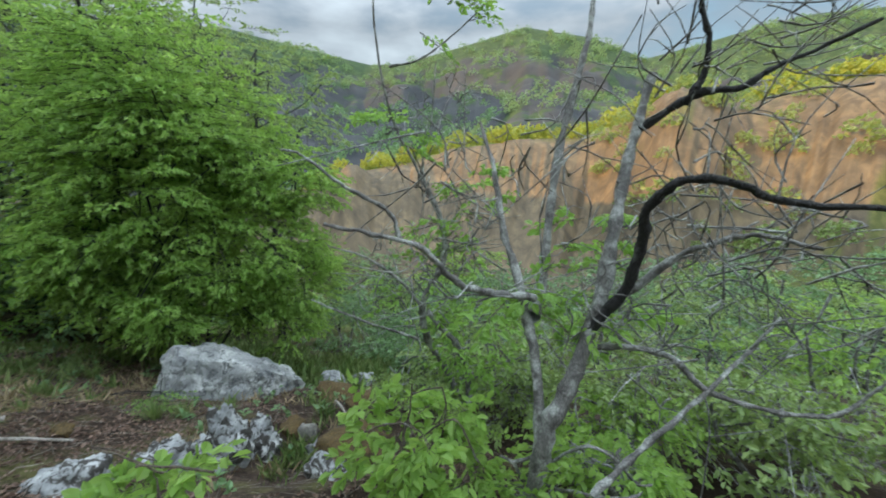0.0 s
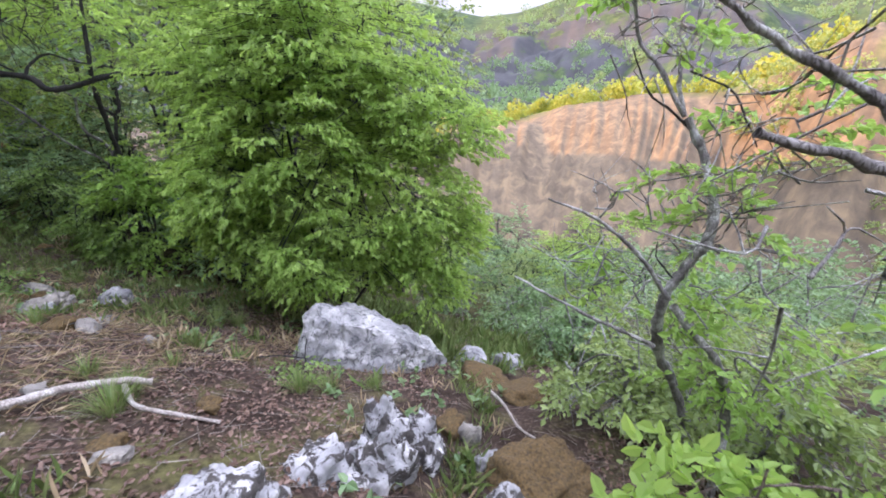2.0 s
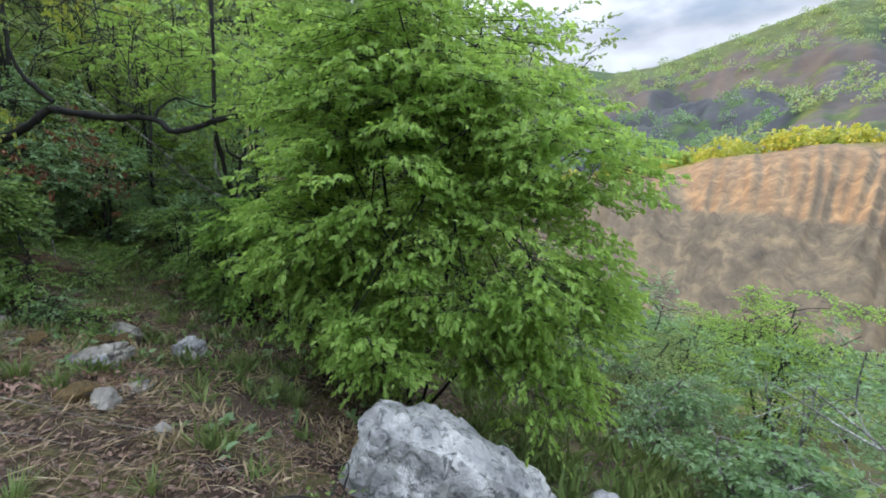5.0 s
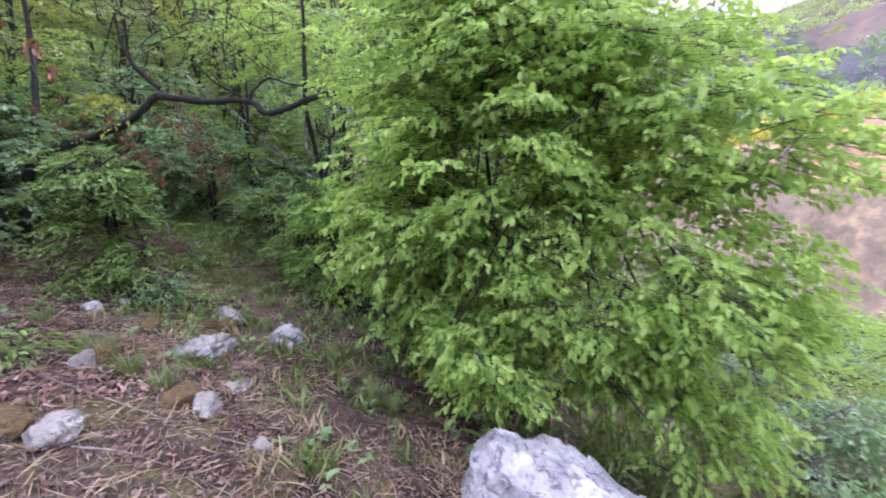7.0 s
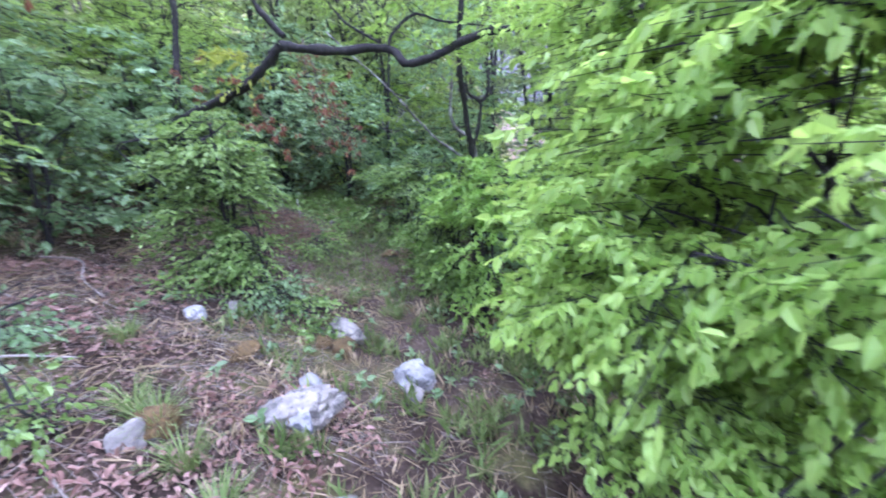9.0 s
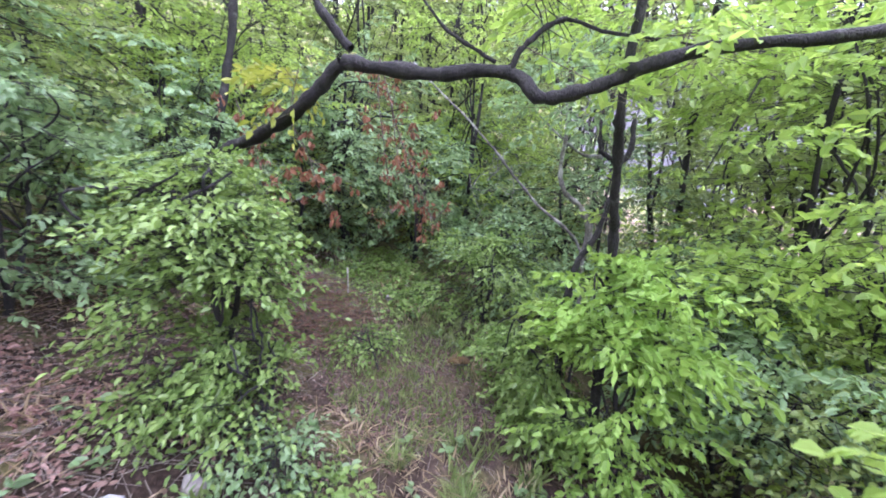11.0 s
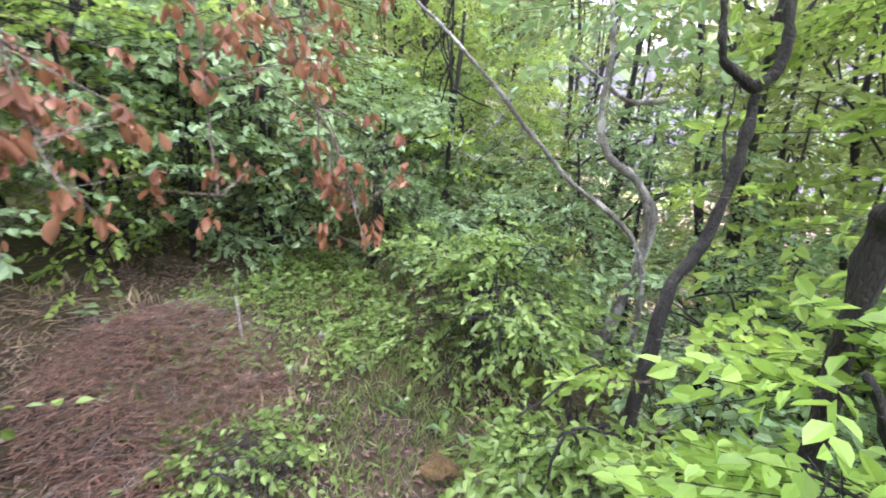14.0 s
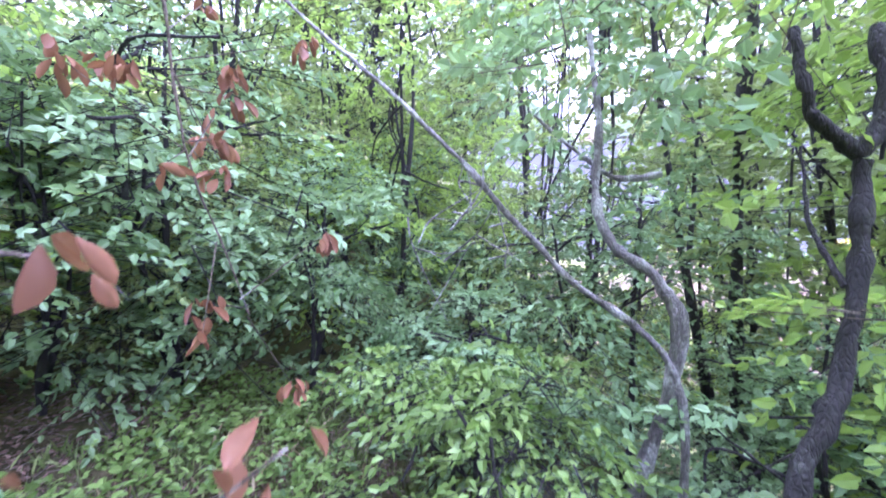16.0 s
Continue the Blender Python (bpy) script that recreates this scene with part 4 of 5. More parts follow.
# saplings at the walker's feet
grown_tree("sapling", (-0.22, 1.95, gz(-0.22, 1.95)), [[(0, 0, -0.05), (0, 0.02, 0.3), (0.05, 0, 0.75)], [(0.03, 0, -0.05), (0.15, 0, 0.3), (0.25, 0.05, 0.6)]],
    [(0.0, 0.0, 0.42, 0.36, 0.32, 0.36), (0.28, 0.0, 0.3, 0.25, 0.25, 0.25)], 150, 8, 0.14, 0.072, LEAF_BRIGHT, 71, "leafy bright green sapling in front of the tree", "sapling", TWIG, 0.012, branches=3, gap=0.2, shell=0.3)
grown_tree("sapling", (-1.15, 1.42, gz(-1.15, 1.42)), [[(0, 0, -0.05), (-0.05, 0.05, 0.15), (-0.1, 0.1, 0.3)]],
    [(-0.05, 0.05, 0.2, 0.24, 0.22, 0.13)], 36, 6, 0.13, 0.08, LEAF_BRIGHT, 72, "small bright green sapling among pitted rocks", "sapling", TWIG, 0.008, branches=2, gap=0.2, shell=0.3)

# shrubs on the steep side below the tree
for n, (x, y, w, h, m) in enumerate([(1.6, 2.9, 0.75, 1.0, LEAF_OLIVE), (2.5, 3.6, 0.9, 1.5, LEAF_OLIVE), (3.1, 2.7, 0.8, 1.3, LEAF_BRIGHT), (1.0, 4.3, 0.7, 1.0, LEAF_OLIVE), (0.2, 4.2, 0.7, 1.1, LEAF_OLIVE), (-0.4, 5.9, 0.55, 0.75, LEAF_OLIVE), (0.9, 6.3, 1.1, 1.8, LEAF_DARK),
        (2.6, 6.0, 1.2, 2.0, LEAF_OLIVE), (-1.0, 7.8, 0.8, 1.0, LEAF_OLIVE), (4.3, 5.0, 1.2, 2.0, LEAF_OLIVE), (0.4, 8.8, 1.3, 1.9, LEAF_OLIVE), (3.2, 9.0, 1.5, 2.4, LEAF_DARK), (-2.4, 9.4, 1.0, 1.4, LEAF_OLIVE), (5.8, 7.5, 1.5, 2.4, LEAF_OLIVE), (4.6, 3.2, 1.0, 1.7, LEAF_OLIVE), (1.25, 2.45, 0.5, 0.55, LEAF_BRIGHT), (2.1, 2.2, 0.6, 0.75, LEAF_OLIVE), (0.75, 1.75, 0.35, 0.45, LEAF_BRIGHT), (-0.2, 3.8, 0.45, 0.65, LEAF_OLIVE), (0.5, 3.25, 0.45, 0.7, LEAF_OLIVE)]):
    grown_tree("shrub", (x, y, gz(x, y)), [[(0, 0, -0.1), (0.1, 0.05, h * 0.4), (0.15, 0.1, h * 0.85)], [(0.05, 0, -0.1), (-0.25, 0.1, h * 0.4), (-0.4, 0.1, h * 0.8)]],
        [(0, 0, h * 0.5, w, w, h * 0.5), (0.3 * w, 0.2 * w, h * 0.75, 0.6 * w, 0.6 * w, h * 0.35)], 300 if y < 5 else 380, 7, 0.18, 0.055 if y < 5 else 0.065, m if y < 5 else LEAF_DARK, 100 + 10 * n, "leafy green shrub on the steep slope", "shrub", BARK_GREY, 0.03, "shrubs on the slope", branches=3, gap=0.38)

# ---------------------------------------------------------------- the grove
oak = thing("leaning_oak", (-9.3, 2.5, gz(-9.3, 2.5)), "crooked oak with a dark branch arching over the path", "tree")
world_limb(oak, [(-9.30, 2.50, -1.9), (-9.12, 2.65, -1.0), (-8.82, 2.82, -0.42), (-7.87, 3.29, -0.15), (-7.41, 3.52, -0.02), (-7.15, 3.75, 0.24)], 0.060, 0.038, BARK, 21, "trunk")
world_limb(oak, [(-7.18, 3.82, 0.32), (-7.31, 3.63, 0.60), (-7.37, 3.58, 0.98)], 0.03, 0.012, BARK, 22)
world_limb(oak, [(-7.17, 3.78, 0.24), (-6.91, 4.19, 0.20), (-6.63, 4.53, 0.19), (-6.45, 4.64, 0.06), (-6.29, 4.87, 0.14), (-6.05, 5.19, 0.29), (-5.68, 5.67, 0.34), (-5.50, 5.93, 0.42), (-5.32, 6.03, 0.46)], 0.042, 0.02, BARK, 23)
world_limb(oak, [(-6.63, 4.53, 0.19), (-6.61, 4.61, 0.31), (-6.55, 4.79, 0.44), (-6.40, 5.02, 0.39), (-6.20, 5.42, 0.36)], 0.018, 0.006, BARK, 24)
world_limb(oak, [(-6.68, 4.48, 0.24), (-6.81, 4.29, 0.36), (-6.97, 4.13, 0.58)], 0.014, 0.005, BARK, 25)
world_limb(oak, [(-8.9, 2.8, -0.5), (-9.0, 3.0, 0.4), (-9.1, 3.1, 1.4), (-9.2, 3.1, 2.6)], 0.05, 0.015, BARK, 26)
bare_twigs(oak, [(2.7, 1.9, 2.5, 0.6, 0.6, 0.3), (2.1, 1.2, 2.7, 0.4, 0.5, 0.35)], 110, 5, 0.5, BARK)
# The last two lobes are added canopy, out of view, to shade the path's end.
foliage(oak, [(2.2, 1.2, 3.0, 0.8, 0.8, 0.4), (0.2, 0.4, 3.6, 1.3, 1.2, 0.9), (1.9, 1.1, 1.75, 0.4, 0.35, 0.22), (1.0, 2.0, 4.3, 1.4, 1.3, 0.5), (0.2, 2.9, 4.6, 1.2, 1.2, 0.5)], 620, 7, 0.2, 0.07, LEAF_YELLOW, 63, base=tuple(oak.location), gap=0.4)

strut = thing("slim_trunk", (-6.6, 5.36, gz(-6.6, 5.36)), "upright dark trunk rising beneath the oak branch", "tree")
world_limb(strut, [(-6.75, 5.55, -2.6), (-6.70, 5.45, -0.85), (-6.64, 5.37, -0.54), (-6.54, 5.25, -0.11), (-6.50, 5.18, 0.15), (-6.40, 5.2, 1.3), (-6.5, 5.3, 2.6)], 0.036, 0.020, BARK, 31, "trunk")
foliage(strut, [(-0.2, 0.1, 4.2, 1.1, 1.1, 1.0), (0.1, -0.1, 3.3, 0.8, 0.8, 0.6)], 220, 7, 0.22, 0.085, LEAF_BRIGHT, 64, base=tuple(strut.location), gap=0.38)

fork = thing("forked_tree", (-7.35, 5.5, gz(-7.35, 5.5)), "dark forked tree with twisted limbs in the grove", "tree")
world_limb(fork, [(-7.35, 5.5, -2.3), (-7.41, 5.74, -1.15), (-7.39, 5.89, -0.83), (-7.39, 6.01, -0.47), (-7.40, 6.07, -0.22)], 0.028, 0.023, BARK, 32, "trunk")
world_limb(fork, [(-7.40, 6.07, -0.22), (-7.47, 5.96, -0.13), (-7.50, 5.93, -0.03), (-7.53, 5.94, 0.13)], 0.022, 0.013, BARK, 33)
world_limb(fork, [(-7.39, 5.97, -0.58), (-7.50, 6.10, -0.42), (-7.58, 6.22, -0.15)], 0.010, 0.004, BARK, 39)
world_limb(fork, [(-7.40, 6.07, -0.22), (-7.37, 6.15, -0.11), (-7.40, 6.19, 0.15)], 0.026, 0.018, BARK, 34)
foliage(fork, [(-0.2, 0.9, 3.9, 1.2, 1.1, 0.9), (0.4, 0.5, 3.0, 0.7, 0.7, 0.5), (0.5, -0.3, 3.5, 1.1, 0.9, 0.4), (0.05, 0.10, 1.05, 0.40, 0.32, 0.35), (-0.02, 0.25, 1.65, 0.40, 0.32, 0.28)], 460, 7, 0.20, 0.066, LEAF_BRIGHT, 65, base=tuple(fork.location), gap=0.36)

grey = thing("grey_tree", (-8.35, 6.45, gz(-8.35, 6.45)), "thin grey tree with a curving side branch", "tree")
world_limb(grey, [(-8.3, 6.3, -2.2), (-8.09, 6.45, -1.01), (-8.16, 6.41, -0.72), (-8.31, 6.29, -0.54), (-8.42, 6.28, -0.30), (-8.48, 6.34, 0.18), (-8.55, 6.33, 0.61)], 0.04, 0.015, BARK_GREY, 35, "trunk")
world_limb(grey, [(-8.53, 7.0, -0.08), (-8.71, 6.8, -0.09), (-8.85, 6.55, 0.10), (-9.0, 6.3, 0.34)], 0.025, 0.008, BARK_GREY, 36)
foliage(grey, [(-0.4, 0.3, 3.9, 1.3, 1.2, 0.9), (-0.3, 0.2, 2.9, 0.9, 0.9, 0.6)], 260, 7, 0.22, 0.085, LEAF_MID, 66, base=tuple(grey.location), gap=0.36)

lean = thing("leaning_sapling", (-8.0, 6.35, gz(-8.0, 6.35)), "long thin bare stem leaning across the thicket", "sapling")
world_limb(lean, [(-8.0, 6.36, -2.2), (-8.02, 6.33, -1.12), (-8.30, 5.96, -0.67), (-8.48, 5.72, -0.35), (-8.67, 5.48, -0.01), (-8.80, 5.31, 0.21), (-8.96, 5.09, 0.44), (-9.2, 4.8, 0.8)], 0.02, 0.008, BARK_GREY, 37, "stem")
bare_twigs(lean, [(-0.6, -0.8, 1.9, 0.3, 0.3, 0.25)], 10, 6, 0.4, BARK_GREY)


def shrub(x, y, w, d, h, m, seed, label, sprays=260, leaf=0.075, per=8, gap=0.34, name="shrub", group="thicket shrubs", **kw):
    return grown_tree(name, (x, y, gz(x, y)), [[(0, 0, -0.1), (0.05, 0.05, h * 0.4), (0.1, 0.05, h * 0.85)], [(0.05, 0, -0.1), (-0.3 * w, 0.1, h * 0.4), (-0.45 * w, 0.1, h * 0.75)]],
        [(0, 0, h * 0.45, w, d, h * 0.45), (0.35 * w, 0.2 * d, h * 0.72, 0.55 * w, 0.55 * d, h * 0.3), (-0.35 * w, -0.2 * d, h * 0.66, 0.6 * w, 0.55 * d, h * 0.3)],
        sprays, per, 0.22, leaf, m, seed, label, "shrub", BARK, 0.028 * min(1.0, h / 1.3), group, branches=3 if h > 0.4 else 1, gap=gap, **kw)


shrub(-7.05, 3.06, 0.42, 0.42, 1.65, LEAF_MOSSY, 301, "small-leaved shrub beside the path", 850, 0.044, 8, 0.38)
shrub(-6.88, 3.24, 0.32, 0.26, 0.75, LEAF_MOSSY, 481, "low leafy shoots at the shrub's foot", 240, 0.045)
shrub(-6.33, 5.32, 0.42, 0.40, 1.92, LEAF_LUSH, 311, "bright green broad-leaved shrub close to the path", 480, 0.062)
shrub(-8.45, 5.45, 0.85, 0.65, 1.12, LEAF_MOSSY, 321, "low pale green shrub spreading beside the path", 520, 0.05, 8, 0.47)
shrub(-9.2, 6.2, 0.95, 0.8, 1.3, LEAF_MID, 331, "dense green shrub in the thicket", 420, 0.065)
shrub(-10.3, 5.2, 0.9, 0.9, 1.9, LEAF_DARK, 341, "dark green shrub in the thicket", 420, 0.07)
shrub(-10.4, 3.6, 1.0, 0.9, 2.2, LEAF_DARK, 351, "dark green shrub in the thicket", 480, 0.07)
shrub(-9.4, 2.4, 1.0, 0.8, 2.1, LEAF_MID, 361, "green shrub at the bank", 460, 0.07)
shrub(-8.3, 1.6, 0.9, 0.8, 1.9, LEAF_DARK, 371, "green shrub at the bank", 420, 0.07)
shrub(-6.88, 5.30, 0.27, 0.26, 1.10, LEAF_MOSSY, 461, "leafy bright shoots near the forked tree's foot", 230, 0.066)
shrub(-7.30, 5.22, 0.28, 0.26, 0.85, LEAF_MOSSY, 471, "small shady shrub before the forked tree", 260, 0.05)
shrub(-7.35, 6.9, 0.9, 0.9, 1.8, LEAF_MID, 381, "green shrub under the forked tree", 380, 0.07)
shrub(-6.2, 6.3, 0.9, 0.8, 1.8, LEAF_MID, 391, "green shrub behind the slim trunk", 360, 0.07)
shrub(-10.9, 7.3, 1.2, 1.0, 2.2, LEAF_DARK, 401, "dark green shrub in the thicket", 420, 0.08)
shrub(-7.85, 4.06, 0.24, 0.22, 0.3, LEAF_MOSSY, 411, "tiny green sapling on the path's edge", 90, 0.045, 7, 0.2, "seedling", "seedlings", floor=False, fan=3)
shrub(-6.0, 0.9, 1.0, 0.8, 1.7, LEAF_MID, 421, "green shrub uphill of the litter slope", 360, 0.08)
shrub(-4.4, 0.2, 0.9, 0.7, 1.4, LEAF_MID, 431, "green shrub uphill of the litter slope", 300, 0.08)

# forest trees round the grove: three kinds, repeated
def forest_kind(seed, h, m, label, leaf=0.075, sprays=600):
    return grown_tree("forest_tree", (-16.0, 4.0, gz(-16.0, 4.0)), [[(0, 0, -0.2), (0.1, 0.05, h * 0.35), (-0.05, 0.1, h * 0.7), (0.05, 0, h)], [(0.05, 0, -0.2), (0.4, 0.2, h * 0.35), (0.7, 0.3, h * 0.75)]],
        [(0, 0, h * 0.62, 1.3, 1.3, h * 0.26), (0.5, 0.3, h * 0.85, 1.1, 1.1, h * 0.2), (-0.5, -0.2, h * 0.42, 1.1, 1.0, h * 0.18), (0.4, -0.5, h * 0.26, 0.9, 0.9, h * 0.14)],
        sprays, 8, 0.3, leaf, m, seed, label, "tree", BARK, 0.042, "forest trees", branches=3, gap=0.44, floor=False)


kinds = [forest_kind(501, 5.2, LEAF_OLIVE, "slender green forest tree in the grove"), forest_kind(521, 6.2, LEAF_OLIVE, "tall green forest tree in the grove"), forest_kind(541, 4.4, LEAF_BRIGHT, "young bright green forest tree in the grove")]
places = [(-12.6, 4.8), (-12.0, 2.6), (-11.6, 6.6), (-10.2, 8.3), (-8.6, 8.6), (-6.9, 8.2), (-13.8, 6.6), (-10.6, 1.0), (-9.0, -0.3), (-13.6, 1.2), (-12.4, 9.2), (-15.5, 3.4), (-15.3, 8.2), (-7.2, -0.6), (-5.4, 7.9), (-9.4, 10.6), (-12.0, -1.2), (-17.8, 5.6), (-17.2, 0.6), (-14.6, 11.2), (-5.2, -1.6), (-8.2, -3.4), (-3.0, -2.4), (-11.2, -4.2), (-15.0, -3.0), (-6.5, -5.0), (-18.6, 9.6), (-20.5, 3.0), (-7.8, 9.8), (-6.4, 9.6), (-5.6, 11.0), (-8.4, 11.6), (-10.6, 12.0), (-4.4, 10.2), (-7.0, 12.6), (-12.4, 12.8), (-14.6, 7.6), (-16.4, 6.6), (-15.8, 10.0), (-14.4, 4.4), (-17.0, 12.0), (-19.5, 7.4), (-9.0, 13.6), (-10.8, 14.2)]
for n, (x, y) in enumerate(places):
    s = (1.0 if n < 36 else 1.3) + 0.35 * rng.random()
    src = kinds[n % 3]
    m = pose(x, y, gz(x, y), 0, 0, 360 * rng.random()) @ Matrix.Scale(s, 4)
    if n < 3:
        src.matrix_world = m
    else:
        copy_thing(src, m)

# understory shrubs, three kinds repeated behind the near ones and down the slope
unders = [shrub(-20 - 2 * k, 1.0, 1.0, 1.0, 1.9 + 0.3 * k, (LEAF_OLIVE, LEAF_MID, LEAF_BRIGHT)[k], 700 + 20 * k, ("leafy mid-green understory shrub", "dense green understory shrub", "bright green understory shrub")[k], 560, 0.050, 8, 0.38, "understory_shrub", "understory shrubs") for k in range(3)]
_g = np.random.default_rng(55)
spots = [(-11.2, 4.4), (-11.5, 5.6), (-12.4, 6.0), (-12.6, 3.6), (-11.6, 1.9), (-10.4, 2.2), (-9.9, 7.4), (-9.0, 7.4), (-11.9, 8.0), (-13.4, 4.9), (-13.2, 7.6), (-14.5, 5.6), (-14.2, 2.6), (-13.0, 0.2), (-11.0, -0.4), (-9.6, 0.9), (-8.6, 0.4), (-7.4, 0.5), (-6.6, -0.2), (-8.0, 7.9), (-6.0, 7.5), (-5.6, 6.7), (-7.0, 7.3), (-15.8, 6.8), (-15.4, 4.4), (-16.4, 2.0), (-14.8, 0.0), (-10.2, -1.6), (-12.6, -2.0), (-5.0, -0.9), (-3.4, -1.2), (-16.8, 8.2), (-13.8, 9.4), (-10.6, 9.4), (-8.8, 9.6), (-5.0, 9.2), (-17.6, 4.0), (-18.2, 6.8), (-7.6, -1.8), (-9.4, -2.6), (-10.7, 4.3), (-10.4, 2.9), (-11.3, 3.4)]
for k in range(70):
    a, r = radians(_g.uniform(-62, 30)), 9 + 38 * _g.random() ** 1.5
    spots.append((EYE0[0] - r * math.sin(a), EYE0[1] + r * math.cos(a)))
for k, (x, y) in enumerate(spots):
    m = pose(x, y, gz(x, y), 0, 0, 360 * _g.random()) @ Matrix.Scale(0.8 + 0.5 * _g.random(), 4)
    if k < 3:
        unders[k].matrix_world = m
    else:
        copy_thing(unders[k % 3], m)

# dead branches with hanging brown leaves
def dead_branch(pts, boxes, count, seed, label, leaf=0.06):
    top = thing("dead_branch", pts[0], label, "branch", "dead leafy branches")
    o = np.array(pts[0])
    limb(top, np.array(pts) - o, 0.0055, 0.002, TWIG, seed, "stem", 6, 0.01)
    g = np.random.default_rng(seed)
    line = smooth_line(np.array(pts) - o, 40)
    at = line[g.integers(4, 40, count // 8)]
    c = at + np.array(boxes) * g.normal(size=at.shape)
    arr = twig_arrays(at, c, np.array(0.003))
    part("twigwork", mesh_from("twigwork", *arr, TWIG), top, kind="stuff")
    k = g.integers(0, len(c), count)
    base = c[k] + 0.018 * g.normal(size=(count, 3))
    way = 0.35 * g.normal(size=(count, 3)) + np.array([0, 0, -1.0])
    part("foliage", curled_leaf_mesh("foliage", base, way, g.normal(size=(count, 3)), leaf * (0.6 + 0.7 * g.random(count)), LEAF_DEAD, 0.72, 1.3), top)
    return top


dead_branch([(-7.72, 4.10, 0.42), (-7.52, 4.16, 0.02), (-7.40, 4.26, -0.30), (-7.33, 4.35, -0.52), (-7.26, 4.40, -0.75)], (0.07, 0.07, 0.07), 230, 601, "hanging dead branch with curled rust-brown leaves", 0.031)
dead_branch([(-7.72, 4.10, 0.42), (-7.48, 4.05, 0.05), (-7.34, 4.08, -0.32), (-7.26, 4.10, -0.62)], (0.06, 0.06, 0.07), 150, 607, "hanging dead branch with curled rust-brown leaves", 0.031)
dead_branch([(-7.9, 3.4, 0.1), (-7.75, 3.6, -0.25), (-7.6, 3.7, -0.6)], (0.15, 0.12, 0.12), 130, 602, "hanging dead branch with curled rust-brown leaves")
dead_branch([(-8.6, 4.4, 0.3), (-8.5, 4.45, -0.2), (-8.4, 4.6, -0.7)], (0.18, 0.15, 0.16), 150, 603, "hanging dead branch with curled rust-brown leaves")
grown_tree("young_tree", (-6.3, 1.35, gz(-6.3, 1.35)), [[(0, 0, -0.1), (0.05, 0.05, 1.2), (0.2, 0.2, 2.3), (0.3, 0.3, 3.4)], [(0.1, 0.1, 1.4), (0.3, 0.4, 2.1), (0.45, 0.75, 2.45)]],
    [(0.2, 0.1, 2.8, 0.9, 0.8, 0.7), (-0.2, -0.2, 2.0, 0.8, 0.8, 0.5), (0.3, 0.3, 3.6, 0.9, 0.9, 0.6)], 420, 8, 0.22, 0.075, LEAF_MID, 451, "young leafy tree on the bank above the path", "tree", BARK, 0.04, branches=2)
dead_branch([(-5.85, 2.10, 0.75), (-5.62, 2.4, 0.55), (-5.42, 2.63, 0.30), (-5.36, 2.70, 0.05)], (0.14, 0.12, 0.10), 110, 604, "hanging dead branch with curled rust-brown leaves")
dead_branch([(-9.05, 3.05, 0.2), (-8.9, 3.2, -0.2), (-8.75, 3.35, -0.8)], (0.18, 0.16, 0.16), 220, 605, "hanging dead branch with curled rust-brown leaves")

# heap of dead brush
heap = thing("brush_heap", (-8.6, 3.7, gz(-8.6, 3.7)), "heap of reddish dead twigs and needles", "brush heap")
_g = np.random.default_rng(77)
_n = 8500
_r, _t = 0.75 * np.sqrt(_g.random(_n)), 2 * np.pi * _g.random(_n)
_p = np.stack([_r * np.cos(_t), 0.75 * _r * np.sin(_t), np.zeros(_n)], -1)
_hz = ground_z(_p[:, 0] - 8.6, _p[:, 1] + 3.7) - heap.location[2]
_p[:, 2] = _hz + 0.28 * (1 - (_r / 0.75) ** 2) * _g.random(_n)
_d = _g.normal(size=(_n, 3)) * np.array([1, 1, 0.35]) + np.array([0, 0.2, 0.1])
part("needle_layer", leaf_mesh("needle_layer", _p, _d, _g.normal(size=(_n, 3)) + np.array([0, 0, 1.5]), 0.03 + 0.06 * _g.random(_n), BRUSH, 0.07), heap, kind="stuff")
_k = _g.integers(0, _n, 1500)
part("twigwork", mesh_from("twigwork", *twig_arrays(_p[_k], _p[_k] + 0.22 * unit(_d[_k]) * np.array([1, 1, 0.5]) + np.array([0, 0, 0.03]), np.array(0.0022)), TWIG), heap, kind="stuff")

# fallen branches on the litter
def fallen(pts, r0, r1, seed, label, mat=DEADWOOD):
    p = np.array(pts, float)
    for q in p:
        q[2] += gz(q[0], q[1])
    line = smooth_line(p, 6 * len(p))
    ob = new("fallen_branch", mesh_from("fallen_branch", *tube_arrays(line, r0, r1, 8, 0.18, seed), mat, True))
    return tagged(ob, label, "branch", "fallen branches")


fallen([(-3.30, 1.60, 0.03), (-3.15, 1.88, 0.06), (-3.06, 2.08, 0.11), (-2.95, 2.26, 0.12), (-2.86, 2.35, 0.11)], 0.026, 0.018, 1, "bleached crooked branch lying on leaf litter")
fallen([(-2.93, 2.25, 0.10), (-2.80, 2.19, 0.04), (-2.58, 2.20, 0.03), (-2.36, 2.27, 0.02)], 0.016, 0.008, 2, "short bleached stick lying on leaf litter")
fallen([(-2.72, 1.30, 0.03), (-2.76, 1.48, 0.04), (-2.84, 1.62, 0.04), (-2.93, 1.76, 0.05)], 0.014, 0.007, 3, "thin pale stick lying on leaf litter")
fallen([(-7.5, 1.75, 0.12), (-7.2, 2.05, 0.16), (-6.9, 2.1, 0.1), (-6.6, 2.25, 0.06)], 0.0104, 0.0046, 4, "grey stick lying on the bank", STICK)
fallen([(-7.3, 1.2, 0.10), (-7.0, 1.5, 0.08), (-6.6, 1.8, 0.05)], 0.0130, 0.0065, 5, "grey stick lying on the bank", STICK)
